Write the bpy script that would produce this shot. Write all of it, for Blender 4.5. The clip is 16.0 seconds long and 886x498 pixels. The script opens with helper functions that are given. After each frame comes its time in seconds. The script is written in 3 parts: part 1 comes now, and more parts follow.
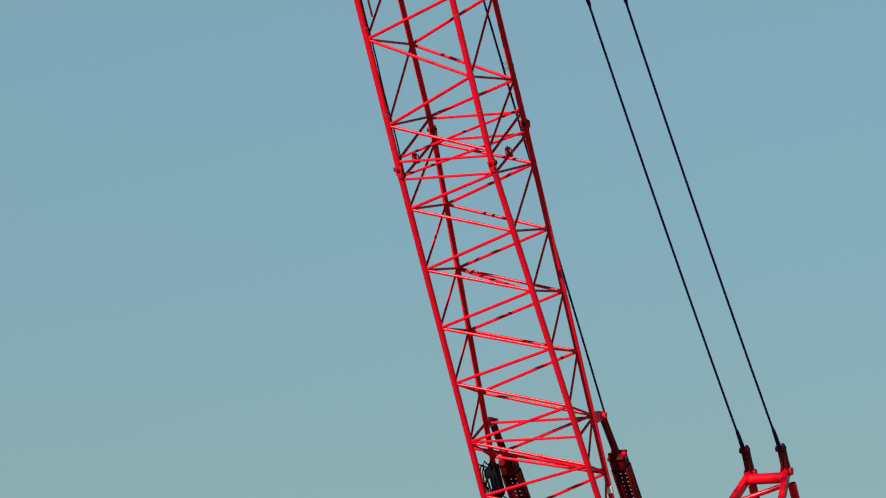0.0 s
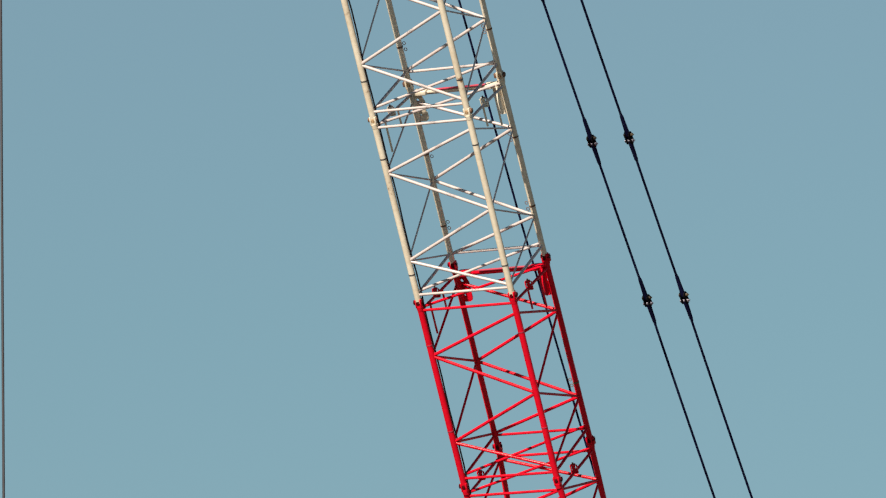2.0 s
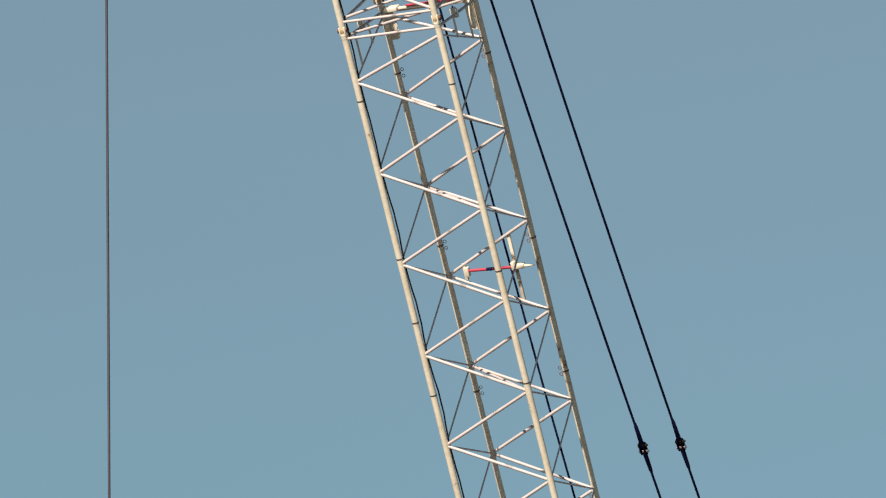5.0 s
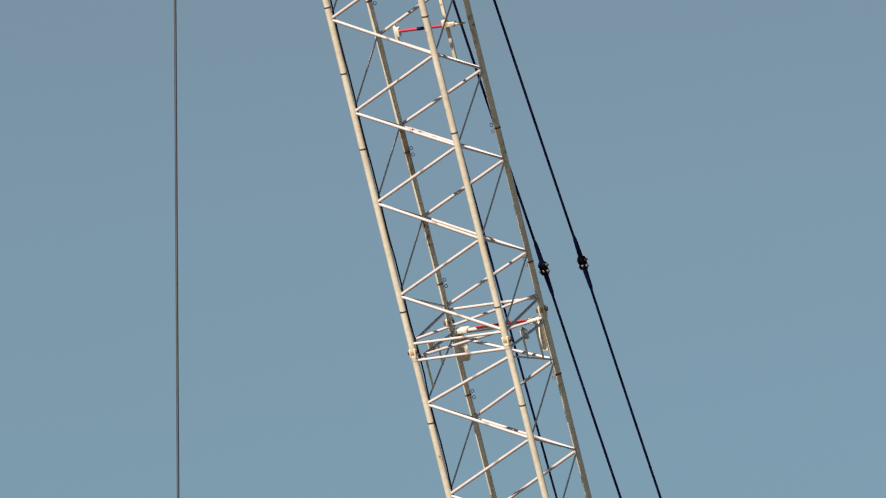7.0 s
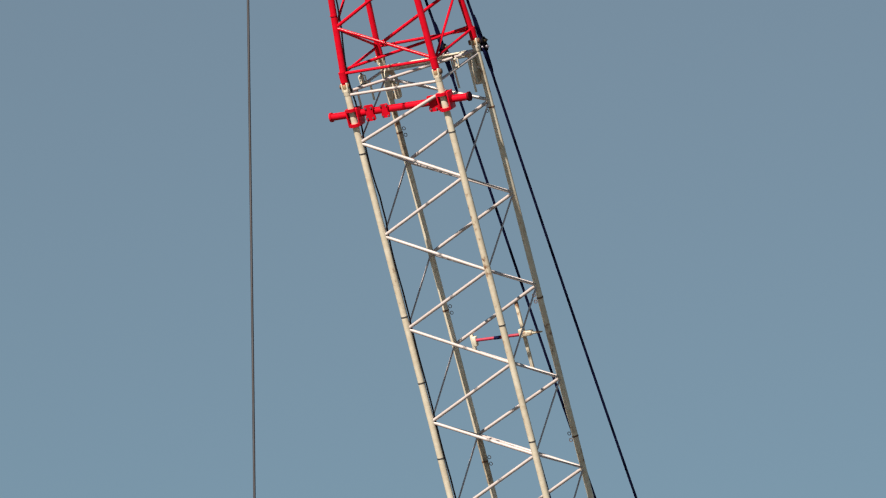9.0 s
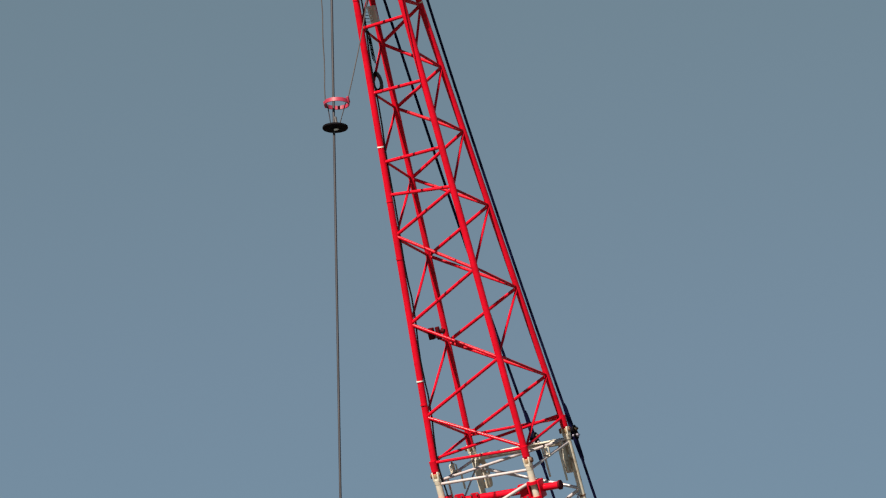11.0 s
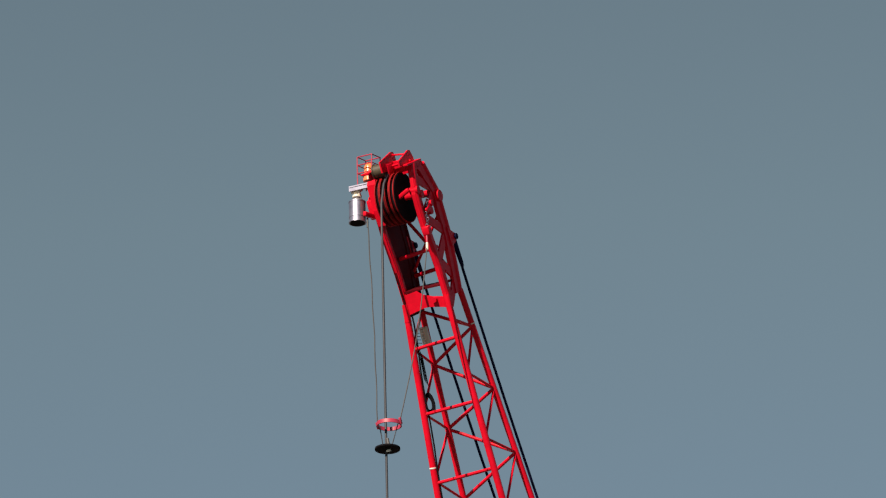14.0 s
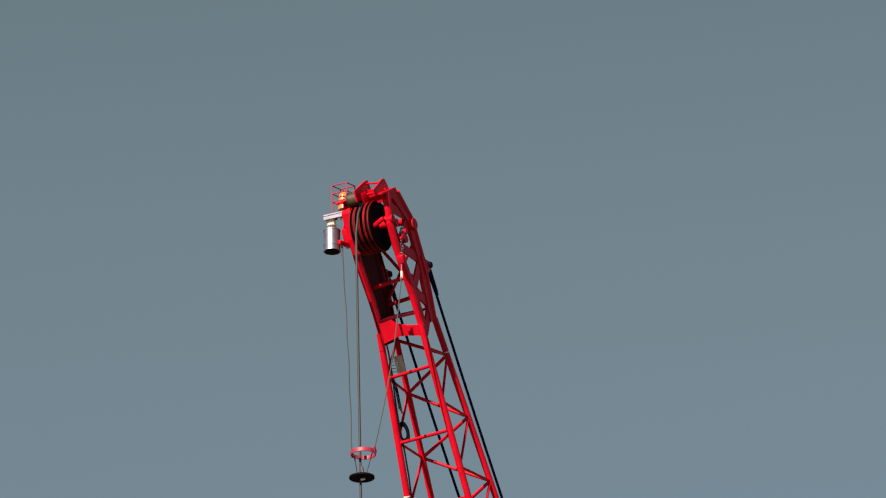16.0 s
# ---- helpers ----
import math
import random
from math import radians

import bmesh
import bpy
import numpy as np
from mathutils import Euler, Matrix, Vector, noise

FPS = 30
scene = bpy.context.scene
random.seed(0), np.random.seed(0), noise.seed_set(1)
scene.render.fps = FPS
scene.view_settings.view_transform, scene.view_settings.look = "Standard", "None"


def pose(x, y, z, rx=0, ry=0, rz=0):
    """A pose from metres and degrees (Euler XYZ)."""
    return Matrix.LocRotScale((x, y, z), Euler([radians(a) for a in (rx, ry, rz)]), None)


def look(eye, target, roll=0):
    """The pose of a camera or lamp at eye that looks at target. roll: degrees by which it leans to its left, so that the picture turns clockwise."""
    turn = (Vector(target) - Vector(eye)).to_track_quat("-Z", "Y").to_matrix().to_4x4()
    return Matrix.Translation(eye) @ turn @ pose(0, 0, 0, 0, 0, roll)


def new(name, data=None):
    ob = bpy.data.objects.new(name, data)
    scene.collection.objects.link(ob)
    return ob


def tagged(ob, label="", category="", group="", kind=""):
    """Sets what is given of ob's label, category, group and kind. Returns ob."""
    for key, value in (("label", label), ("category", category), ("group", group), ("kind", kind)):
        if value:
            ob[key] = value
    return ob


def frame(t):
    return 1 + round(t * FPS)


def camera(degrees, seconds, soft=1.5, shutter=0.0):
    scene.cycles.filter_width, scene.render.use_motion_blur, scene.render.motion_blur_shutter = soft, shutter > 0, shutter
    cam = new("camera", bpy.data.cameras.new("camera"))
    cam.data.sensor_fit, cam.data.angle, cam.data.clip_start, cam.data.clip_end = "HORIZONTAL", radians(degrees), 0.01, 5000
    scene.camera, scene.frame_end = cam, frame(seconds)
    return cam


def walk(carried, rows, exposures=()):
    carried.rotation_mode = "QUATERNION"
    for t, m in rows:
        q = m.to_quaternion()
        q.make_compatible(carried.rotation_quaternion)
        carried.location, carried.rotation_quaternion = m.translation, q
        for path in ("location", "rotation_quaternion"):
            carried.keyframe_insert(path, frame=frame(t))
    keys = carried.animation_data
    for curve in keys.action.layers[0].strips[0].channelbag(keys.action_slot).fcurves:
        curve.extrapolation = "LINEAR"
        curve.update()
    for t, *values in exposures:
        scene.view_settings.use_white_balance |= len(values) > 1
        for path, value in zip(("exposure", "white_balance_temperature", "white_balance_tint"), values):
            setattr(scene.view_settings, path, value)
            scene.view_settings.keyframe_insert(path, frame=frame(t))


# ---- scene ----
# A lattice-boom crane seen from far away through a long lens that tilts up from the boom's foot to its head.
cam = camera(6.986, 16.0, soft=1.2)
EYE = (0.0, 0.0, 1.6)


def gaze(yaw, pitch, roll):
    return Matrix.Translation(EYE) @ pose(0, 0, 0, 90 + pitch, 0, yaw) @ pose(0, 0, 0, 0, 0, roll)


PATH = [
    (0.0, 0.0, 5.884, -1.03), (0.5, 0.19, 6.719, -1.03), (1.0, 0.287, 7.22, -1.03), (1.5, 0.386, 7.843, -1.03), (2.0, 0.474, 8.392, -1.03),
    (2.5, 0.54, 8.908, -1.03), (3.0, 0.612, 9.409, -1.03), (3.5, 0.73, 10.101, -1.03), (4.0, 0.915, 10.733, -1.03), (4.5, 1.103, 11.514, -1.02),
    (4.7, 1.172, 11.762, -1.01), (6.8, 1.769, 14.399, -0.99), (7.0, 1.8, 14.666, -1.00), (7.5, 1.904, 15.39, -1.10), (8.0, 2.042, 16.184, -1.24),
    (8.2, 2.102, 16.324, -1.25), (10.3, 2.854, 19.193, -1.3), (10.5, 2.921, 19.529, -1.32), (11.0, 3.07, 20.202, -1.32), (11.5, 3.196, 20.946, -1.32),
    (12.0, 3.278, 21.575, -1.32), (12.5, 3.346, 22.103, -1.32), (13.0, 3.406, 22.4, -1.32), (13.5, 3.441, 22.597, -1.32), (14.0, 3.45, 22.745, -1.32),
    (14.5, 3.422, 22.804, -1.32), (15.0, 3.363, 22.834, -1.32), (15.5, 3.276, 22.877, -1.32), (16.0, 3.227, 22.967, -1.32)]
walk(cam, [(t, gaze(y, p, r)) for t, y, p, r in PATH], exposures=[
    (0.0, 0.75, 6400, 10), (1.0, 0.78, 6620, 10), (2.0, 0.77, 6630, 10), (3.0, 0.75, 6580, 10), (4.0, 0.76, 6520, 10), (8.0, 0.75, 6480, 10),
    (11.0, 0.73, 6320, 10), (12.0, 0.74, 6380, 10), (13.5, 0.75, 6400, 10), (14.5, 0.76, 6500, 10), (15.5, 0.76, 6600, 10), (16.0, 0.77, 6720, 10)])

# ---- light: a low sun behind the camera, clear hazy sky ----
SUN_DIR = Vector((-0.4215, -0.9068, 0.0)).normalized() * math.cos(radians(33)) + Vector((0, 0, math.sin(radians(33))))
world = bpy.data.worlds.new("sky")
scene.world = world
world.use_nodes = True
wn = world.node_tree.nodes
wl = world.node_tree.links
sky = wn.new("ShaderNodeTexSky")
sky.sky_type = "NISHITA"
sky.sun_disc = False
sky.sun_elevation = radians(33)
sky.sun_rotation = math.atan2(SUN_DIR.x, SUN_DIR.y)
sky.air_density = 1.0
sky.dust_density = 0.05
sky.ozone_density = 1.0
back = wn["Background"]
# haze: the sky's tint from the horizon up
geo = wn.new("ShaderNodeTexCoord")
xyz = wn.new("ShaderNodeSeparateXYZ")
haze = wn.new("ShaderNodeValToRGB")
tint = wn.new("ShaderNodeMix")
tint.data_type = "RGBA"
tint.blend_type = "MULTIPLY"
tint.inputs["Factor"].default_value = 1.0
wl.new(geo.outputs["Generated"], xyz.inputs[0])
wl.new(xyz.outputs["Z"], haze.inputs["Fac"])
stops = ((0.07, (0.355, 0.455, 0.495)), (0.10, (0.39, 0.505, 0.55)), (0.137, (0.46, 0.573, 0.568)), (0.175, (0.555, 0.642, 0.60)), (0.253, (0.768, 0.773, 0.662)), (0.33, (0.93, 0.84, 0.68)), (0.39, (1.0, 0.88, 0.637)), (0.44, (0.925, 0.80, 0.575)), (0.60, (0.46, 0.48, 0.48)), (1.0, (0.18, 0.21, 0.25)))
for i, (z, c) in enumerate(stops):
    e = haze.color_ramp.elements[i] if i < 2 else haze.color_ramp.elements.new(z)
    e.position, e.color = z, (*c, 1)
wl.new(sky.outputs["Color"], tint.inputs["A"])
wl.new(haze.outputs["Color"], tint.inputs["B"])
wl.new(tint.outputs["Result"], back.inputs["Color"])
back.inputs["Strength"].default_value = 0.060
sun = new("sun", bpy.data.lights.new("sun", "SUN"))
sun.data.energy = 5.0
sun.data.angle = radians(0.53)
sun.data.color = (1.0, 0.90, 0.74)
sun.matrix_world = look(SUN_DIR * 60, (0, 0, 0))

# ---- materials ----


def material(name, base, dark, rough=0.4, metal=0.0, grain=14.0, stain=1.1, bump=0.15, spec=0.5, coat=0.0, spots=None):
    """Paint or metal with fine grain, broad stains and a little relief."""
    m = bpy.data.materials.new(name)
    m.use_nodes = True
    n, l = m.node_tree.nodes, m.node_tree.links
    b = n["Principled BSDF"]
    tc = n.new("ShaderNodeTexCoord")
    big = n.new("ShaderNodeTexNoise")
    big.inputs["Scale"].default_value = stain
    big.inputs["Detail"].default_value = 6
    big.inputs["Roughness"].default_value = 0.65
    fine = n.new("ShaderNodeTexNoise")
    fine.inputs["Scale"].default_value = grain
    fine.inputs["Detail"].default_value = 4
    for t in (big, fine):
        l.new(tc.outputs["Object"], t.inputs["Vector"])
    mixf = n.new("ShaderNodeMath")
    mixf.operation = "MULTIPLY_ADD"
    l.new(fine.outputs["Fac"], mixf.inputs[0])
    mixf.inputs[1].default_value = 0.45
    l.new(big.outputs["Fac"], mixf.inputs[2])
    ramp = n.new("ShaderNodeValToRGB")
    ramp.color_ramp.elements[0].position = 0.62
    ramp.color_ramp.elements[1].position = 0.98
    ramp.color_ramp.elements[0].color = (*base, 1)
    ramp.color_ramp.elements[1].color = (*dark, 1)
    if spots:
        ramp.color_ramp.elements[1].position = 0.86
        ramp.color_ramp.elements.new(0.93).color = (*spots, 1)
    l.new(mixf.outputs[0], ramp.inputs["Fac"])
    l.new(ramp.outputs["Color"], b.inputs["Base Color"])
    rr = n.new("ShaderNodeMapRange")
    rr.inputs["To Min"].default_value = rough - 0.08
    rr.inputs["To Max"].default_value = rough + 0.14
    l.new(big.outputs["Fac"], rr.inputs["Value"])
    l.new(rr.outputs["Result"], b.inputs["Roughness"])
    bp = n.new("ShaderNodeBump")
    bp.inputs["Strength"].default_value = bump
    bp.inputs["Distance"].default_value = 0.004
    l.new(fine.outputs["Fac"], bp.inputs["Height"])
    l.new(bp.outputs["Normal"], b.inputs["Normal"])
    b.inputs["Metallic"].default_value = metal
    b.inputs["Coat Weight"].default_value = coat
    b.inputs["Coat Roughness"].default_value = 0.23
    b.inputs["Specular IOR Level"].default_value = spec
    return m


RED = material("red_paint", (0.60, 0.003, 0.018), (0.42, 0.002, 0.012), rough=0.38, bump=0.02, spec=0.06, coat=0.20)
CREAM = material("cream_paint", (0.66, 0.595, 0.50), (0.55, 0.47, 0.37), rough=0.48, bump=0.05, coat=0.15, spots=(0.20, 0.10, 0.055))
LACE = material("pinkish_white_paint", (0.485, 0.42, 0.425), (0.40, 0.33, 0.32), rough=0.48, bump=0.05, coat=0.30)
RUSTY = material("rusty_cream_paint", (0.46, 0.31, 0.17), (0.24, 0.13, 0.07), rough=0.6, grain=30, stain=8)
WORN = material("worn_rusty_paint", (0.50, 0.42, 0.32), (0.13, 0.075, 0.05), rough=0.6, grain=26, stain=9)
RUST = material("rusty_steel", (0.16, 0.075, 0.04), (0.07, 0.035, 0.025), rough=0.7)
STEEL = material("dark_wire_rope", (0.005, 0.006, 0.038), (0.004, 0.004, 0.022), rough=0.7, grain=60, spec=0.08)
WIRE = material("grey_wire_rope", (0.026, 0.023, 0.032), (0.016, 0.014, 0.019), rough=0.6, metal=0.0, grain=60)
RUBBER = material("black_rubber", (0.005, 0.004, 0.006), (0.009, 0.008, 0.010), rough=0.75, spec=0.05)
GALV = material("galvanised_steel", (0.38, 0.35, 0.43), (0.16, 0.14, 0.20), rough=0.36, metal=0.85)
DULL = material("dull_grey_steel", (0.08, 0.072, 0.075), (0.045, 0.04, 0.04), rough=0.55, metal=0.3)
GROOVE = material("dark_red_sheave_paint", (0.36, 0.007, 0.010), (0.06, 0.004, 0.005), rough=0.55, spec=0.10)
# dark red: pins and clamps, and painted-in shade on backstops and boom head
DARK_RED = material("dark_and_shaded_red_steel", (0.095, 0.003, 0.006), (0.030, 0.002, 0.004), rough=0.55, spec=0.05)
OLIVE = material("dark_worn_steel", (0.075, 0.052, 0.030), (0.03, 0.02, 0.013), rough=0.5)
WHITE = material("white_tape", (0.80, 0.77, 0.72), (0.6, 0.55, 0.5), rough=0.5)
BEACON = material("orange_beacon", (0.85, 0.22, 0.08), (0.7, 0.16, 0.05), rough=0.25)
PINK = material("faded_red_paint", (0.38, 0.025, 0.06), (0.26, 0.02, 0.04), rough=0.45)
EARTH = material("dry_earth", (0.125, 0.12, 0.112), (0.08, 0.076, 0.07), rough=0.95, grain=0.8, stain=0.05, bump=0.4, spec=0.1)

# ---- mesh helpers ----


def cyl(bm, a, b, r, n=10, r2=None):
    """A closed tube from a to b."""
    a, b = Vector(a), Vector(b)
    v = b - a
    m = Matrix.Translation((a + b) / 2) @ v.to_track_quat("Z", "Y").to_matrix().to_4x4()
    bmesh.ops.create_cone(bm, cap_ends=True, segments=n, radius1=r, radius2=r if r2 is None else r2, depth=v.length, matrix=m)


def rod(bm, pts, r, n=6):
    """A bent tube along points."""
    pts = [Vector(p) for p in pts]
    rings = []
    side = None
    for i, p in enumerate(pts):
        t = (pts[min(i + 1, len(pts) - 1)] - pts[max(i - 1, 0)]).normalized()
        side = t.orthogonal().normalized() if side is None else (side - t * side.dot(t)).normalized()
        over = t.cross(side)
        rings.append([bm.verts.new(p + side * (r * math.cos(6.283185 * k / n)) + over * (r * math.sin(6.283185 * k / n))) for k in range(n)])
    for a, b in zip(rings, rings[1:]):
        for k in range(n):
            bm.faces.new((a[k], a[(k + 1) % n], b[(k + 1) % n], b[k]))
    bm.faces.new(rings[0][::-1])
    bm.faces.new(rings[-1])


def block(bm, c, size, turn=None, bevel=0.0):
    m = Matrix.Translation(c) @ (turn.to_4x4() if turn else Matrix.Identity(4)) @ Matrix.Diagonal((*size, 1))
    vs = bmesh.ops.create_cube(bm, size=1, matrix=m)["verts"]
    if bevel:
        es = list({e for v in vs for e in v.link_edges})
        bmesh.ops.bevel(bm, geom=es, offset=bevel, segments=2, profile=0.5, affect="EDGES")


def slab(bm, outline, x0, x1):
    """A plate of the outline (y, z), from x0 to x1."""
    lo = [bm.verts.new((x0, y, z)) for y, z in outline]
    hi = [bm.verts.new((x1, y, z)) for y, z in outline]
    k = len(outline)
    bm.faces.new(lo[::-1])
    bm.faces.new(hi)
    for i in range(k):
        bm.faces.new((lo[i], lo[(i + 1) % k], hi[(i + 1) % k], hi[i]))


def torus(bm, c, R, r, axis=(0, 0, 1), n=28, m=8, squash=1.0):
    q = Vector(axis).to_track_quat("Z", "Y")
    rows = []
    for i in range(n):
        a = 6.283185 * i / n
        row = []
        for j in range(m):
            b = 6.283185 * j / m
            row.append(bm.verts.new(Vector(c) + q @ Vector(((R + r * math.cos(b)) * math.cos(a), (R + r * math.cos(b)) * math.sin(a) * squash, r * math.sin(b)))))
        rows.append(row)
    for i in range(n):
        for j in range(m):
            bm.faces.new((rows[i][j], rows[(i + 1) % n][j], rows[(i + 1) % n][(j + 1) % m], rows[i][(j + 1) % m]))


def tube_ring(bm, c, r1, r0, h, axis=(0, 0, 1), n=32):
    """A flat ring or washer of height h."""
    q = Vector(axis).to_track_quat("Z", "Y")
    rows = []
    for i in range(n):
        a = 6.283185 * i / n
        e = Vector((math.cos(a), math.sin(a), 0))
        rows.append([bm.verts.new(Vector(c) + q @ (e * rr + Vector((0, 0, zz)))) for rr, zz in ((r1, -h / 2), (r1, h / 2), (r0, h / 2), (r0, -h / 2))])
    for i in range(n):
        for j in range(4):
            bm.faces.new((rows[i][j], rows[(i + 1) % n][j], rows[(i + 1) % n][(j + 1) % 4], rows[i][(j + 1) % 4]))


def holed_plate(bm, outline, holes, depth, turn):
    """A plate of the outline with round holes (u, v, radius, stretch), thick along its own z, put in place by turn."""
    loops = [outline] + [[(u + r * math.cos(6.283185 * k / 10), v + r * q * math.sin(6.283185 * k / 10)) for k in range(10)] for u, v, r, q in holes]
    for pts in loops:
        vs = [bm.verts.new((u, v, 0)) for u, v in pts]
        for a, b in zip(vs, vs[1:] + vs[:1]):
            bm.edges.new((a, b))
    bmesh.ops.triangle_fill(bm, use_beauty=True, edges=bm.edges[:])
    out = bmesh.ops.extrude_face_region(bm, geom=bm.faces[:])
    bmesh.ops.translate(bm, verts=[v for v in out["geom"] if isinstance(v, bmesh.types.BMVert)], vec=(0, 0, depth))
    bmesh.ops.transform(bm, verts=bm.verts, matrix=turn)


# The boom's own frame: x across its hinge, y from its belly to its back, z up along it.
BOOM = Matrix(((0.91227355, 0.35387429, -0.20622791, -0.94028124), (-0.40958145, 0.78819526, -0.45933786, 108.98804339),
               (0.0, 0.50350891, 0.86399003, 20.00792718), (0, 0, 0, 1)))
BOOM_INV = BOOM.inverted()
UP = BOOM_INV.to_3x3() @ Vector((0, 0, 1))


def thing(name, base, label, category, group=""):
    """A top-level thing of the crane, its Empty at a place of the boom's frame."""
    ob = new(name)
    ob.empty_display_size = 0.2
    ob.matrix_world = BOOM @ Matrix.Translation(base)
    ob["base"] = list(base)
    return tagged(ob, label, category, group)


def part(name, bm, mat, parent, label="", smooth=True):
    """Links a bmesh, in the boom's frame, as one mesh under a thing or a part."""
    bmesh.ops.recalc_face_normals(bm, faces=bm.faces)
    me = bpy.data.meshes.new(name)
    bm.to_mesh(me)
    bm.free()
    me.materials.append(mat)
    if smooth:
        for p in me.polygons:
            p.use_smooth = len(p.vertices) == 4
        me.set_sharp_from_angle(angle=radians(58))
    ob = new(name, me)
    ob.parent = parent
    if "base" in parent:
        ob.location = -Vector(parent["base"])
    if label:
        ob["label"] = label
    return ob


def tube_part(name, a, b, r, mat, parent, n=10, label=""):
    bm = bmesh.new()
    cyl(bm, a, b, r, n)
    return part(name, bm, mat, parent, label)


# ---- the boom ----
HALF = {"A": (-1, -1), "B": (1, -1), "C": (-1, 1), "D": (1, 1)}
FACES = (("A", "B"), ("A", "C"), ("B", "D"), ("C", "D"))
R_CHORD, R_FRONT, R_SIDE = 0.050, 0.0255, 0.0195
R_REAR = 0.0455


def spread(s):
    """Half width, belly and back of the boom at s."""
    if s > 18.0:
        k = s - 18.0
        return 0.782 - 0.0620 * k, -0.73 + 0.0965 * k, 0.73 - 0.038 * k
    if s < -6.13:
        k = -6.13 - s
        return 0.785 + 0.0282 * k, -0.745 + 0.0883 * k, 0.745 - 0.0764 * k
    w, h = 1.567, 1.49 - 0.00125 * (s + 6)
    return w / 2, -h / 2, h / 2


# half widths of each chord line at the joints, as the worn boom stands
LINES = {"A": (0.785, 0.783, 0.765, 0.737), "B": (0.785, 0.786, 0.766, 0.750), "C": (0.788, 0.776, 0.770, 0.782), "D": (0.790, 0.762, 0.767, 0.781)}


def at(c, s):
    w, f, b = spread(s)
    k = LINES[c]
    if s > 18.0:
        w = k[3] - (k[3] - 0.348) / 7.0 * (s - 18.0)
    elif s > 9.0:
        w = k[2] + (k[3] - k[2]) * (s - 9.0) / 9.0
    elif s > 0.0:
        w = k[1] + (k[2] - k[1]) * s / 9.0
    elif s > -6.13:
        w = k[1] + (k[0] - k[1]) * s / -6.13
    elif c == "A":
        w += 0.0045 * (-6.13 - s)
    return Vector((HALF[c][0] * w, f if HALF[c][1] < 0 else b, s))


def seat(c, s):
    """The topmost joint sits a little lower on the belly chords."""
    return s - {"A": 0.065, "B": 0.095}[c] if c in "AB" and abs(s - 17.96) < 0.3 else s


def lace(par, mat, sa, sb, faces=FACES, off=None):
    """Zigzag lacing: the nodes of chords A and D at sa, those of B and C at sb, each chord's moved along by off."""
    off = off or {}
    mat = LACE if mat is CREAM else mat
    for p, q in faces:
        nodes = sorted([(s, p if p in "AD" else q) for s in sa] + [(s, p if p in "BC" else q) for s in sb])
        r = R_FRONT if (p, q) in (("A", "B"), ("C", "D")) else (0.0135 if mat is LACE else R_SIDE)
        for (s0, c0), (s1, c1) in zip(nodes, nodes[1:]):
            if c0 != c1:
                a, b = at(c0, s0 + off.get(c0, 0.0)), at(c1, s1 + off.get(c1, 0.0))
                k = (b - a).normalized() * 0.03
                tube_part("brace", a + k, b - k, r, mat, par, 8)


def frame_square(par, mat, s, diagonal=True, belly=0.0):
    """The square of struts that closes a section's end."""
    mat = LACE if mat is CREAM else mat
    for p, q in FACES:
        a, b = (at(c, seat(c, s) + (belly if c in "AB" else 0.0)) for c in (p, q))
        k = (b - a).normalized() * 0.03
        tube_part("strut", a + k, b - k, R_FRONT - 0.003, mat, par, 8)
    if diagonal:
        tube_part("strut", at("A", seat("A", s) + 0.05 + belly), at("D", s + 0.05), R_FRONT - 0.003, mat, par, 8)


def chords(par, mat, s0, s1):
    for c in "ABCD":
        tube_part("chord", at(c, seat(c, s0)), at(c, seat(c, s1)), R_CHORD if c in "AB" else R_REAR, mat, par, 16)


def pins(par, s, mat):
    """The forked lugs and pins that join a section to the next above."""
    for c in "ABCD":
        p = at(c, seat(c, s))
        o = HALF[c][0]
        front = c in "AB"
        bm = bmesh.new()
        for dx in (-0.040, 0.040):
            block(bm, p + Vector((dx, 0, -0.005)), (0.024, 0.100, 0.140), bevel=0.010)
        cyl(bm, p + Vector((0, 0, -0.125)), p + Vector((0, 0, -0.055)), R_CHORD + 0.003, 16, R_CHORD + 0.009)
        lug = part("pin_lug", bm, mat, par)
        bm = bmesh.new()
        block(bm, p + Vector((0, 0, 0.005)), (0.052, 0.104, 0.085), bevel=0.016)
        part("eye", bm, RUSTY if mat is CREAM else DARK_RED, lug, "worn eye between the prongs")
        bm = bmesh.new()
        cyl(bm, p + Vector((-0.066 * o, 0, 0.012)), p + Vector((0.085 * o, 0, 0.012)), 0.026, 10)
        cyl(bm, p + Vector((0.060 * o, 0, 0.012)), p + Vector((0.080 * o, 0, 0.012)), 0.040, 8)
        if not front and mat is CREAM:
            block(bm, p + Vector((-0.070, -0.02, 0.012)), (0.040, 0.060, 0.075), bevel=0.012)
        part("pin", bm, RUST if mat is CREAM else DARK_RED, lug, "rust-brown joint pin" if mat is CREAM else "dark red joint pin")
        if c == "D" and mat is RED:
            bm = bmesh.new()
            block(bm, p + Vector((0.066, 0, -0.01)), (0.028, 0.070, 0.12), bevel=0.010)
            part("keeper", bm, RED, lug)



def bands(par, places, mat):
    for c, s in places:
        bm = bmesh.new()
        p, q = at(c, s - 0.009), at(c, s + 0.009)
        cyl(bm, p, q, (R_CHORD if c in "AB" else R_REAR) + 0.004, 14)
        part("band", bm, mat, par, "thin strap round the chord")


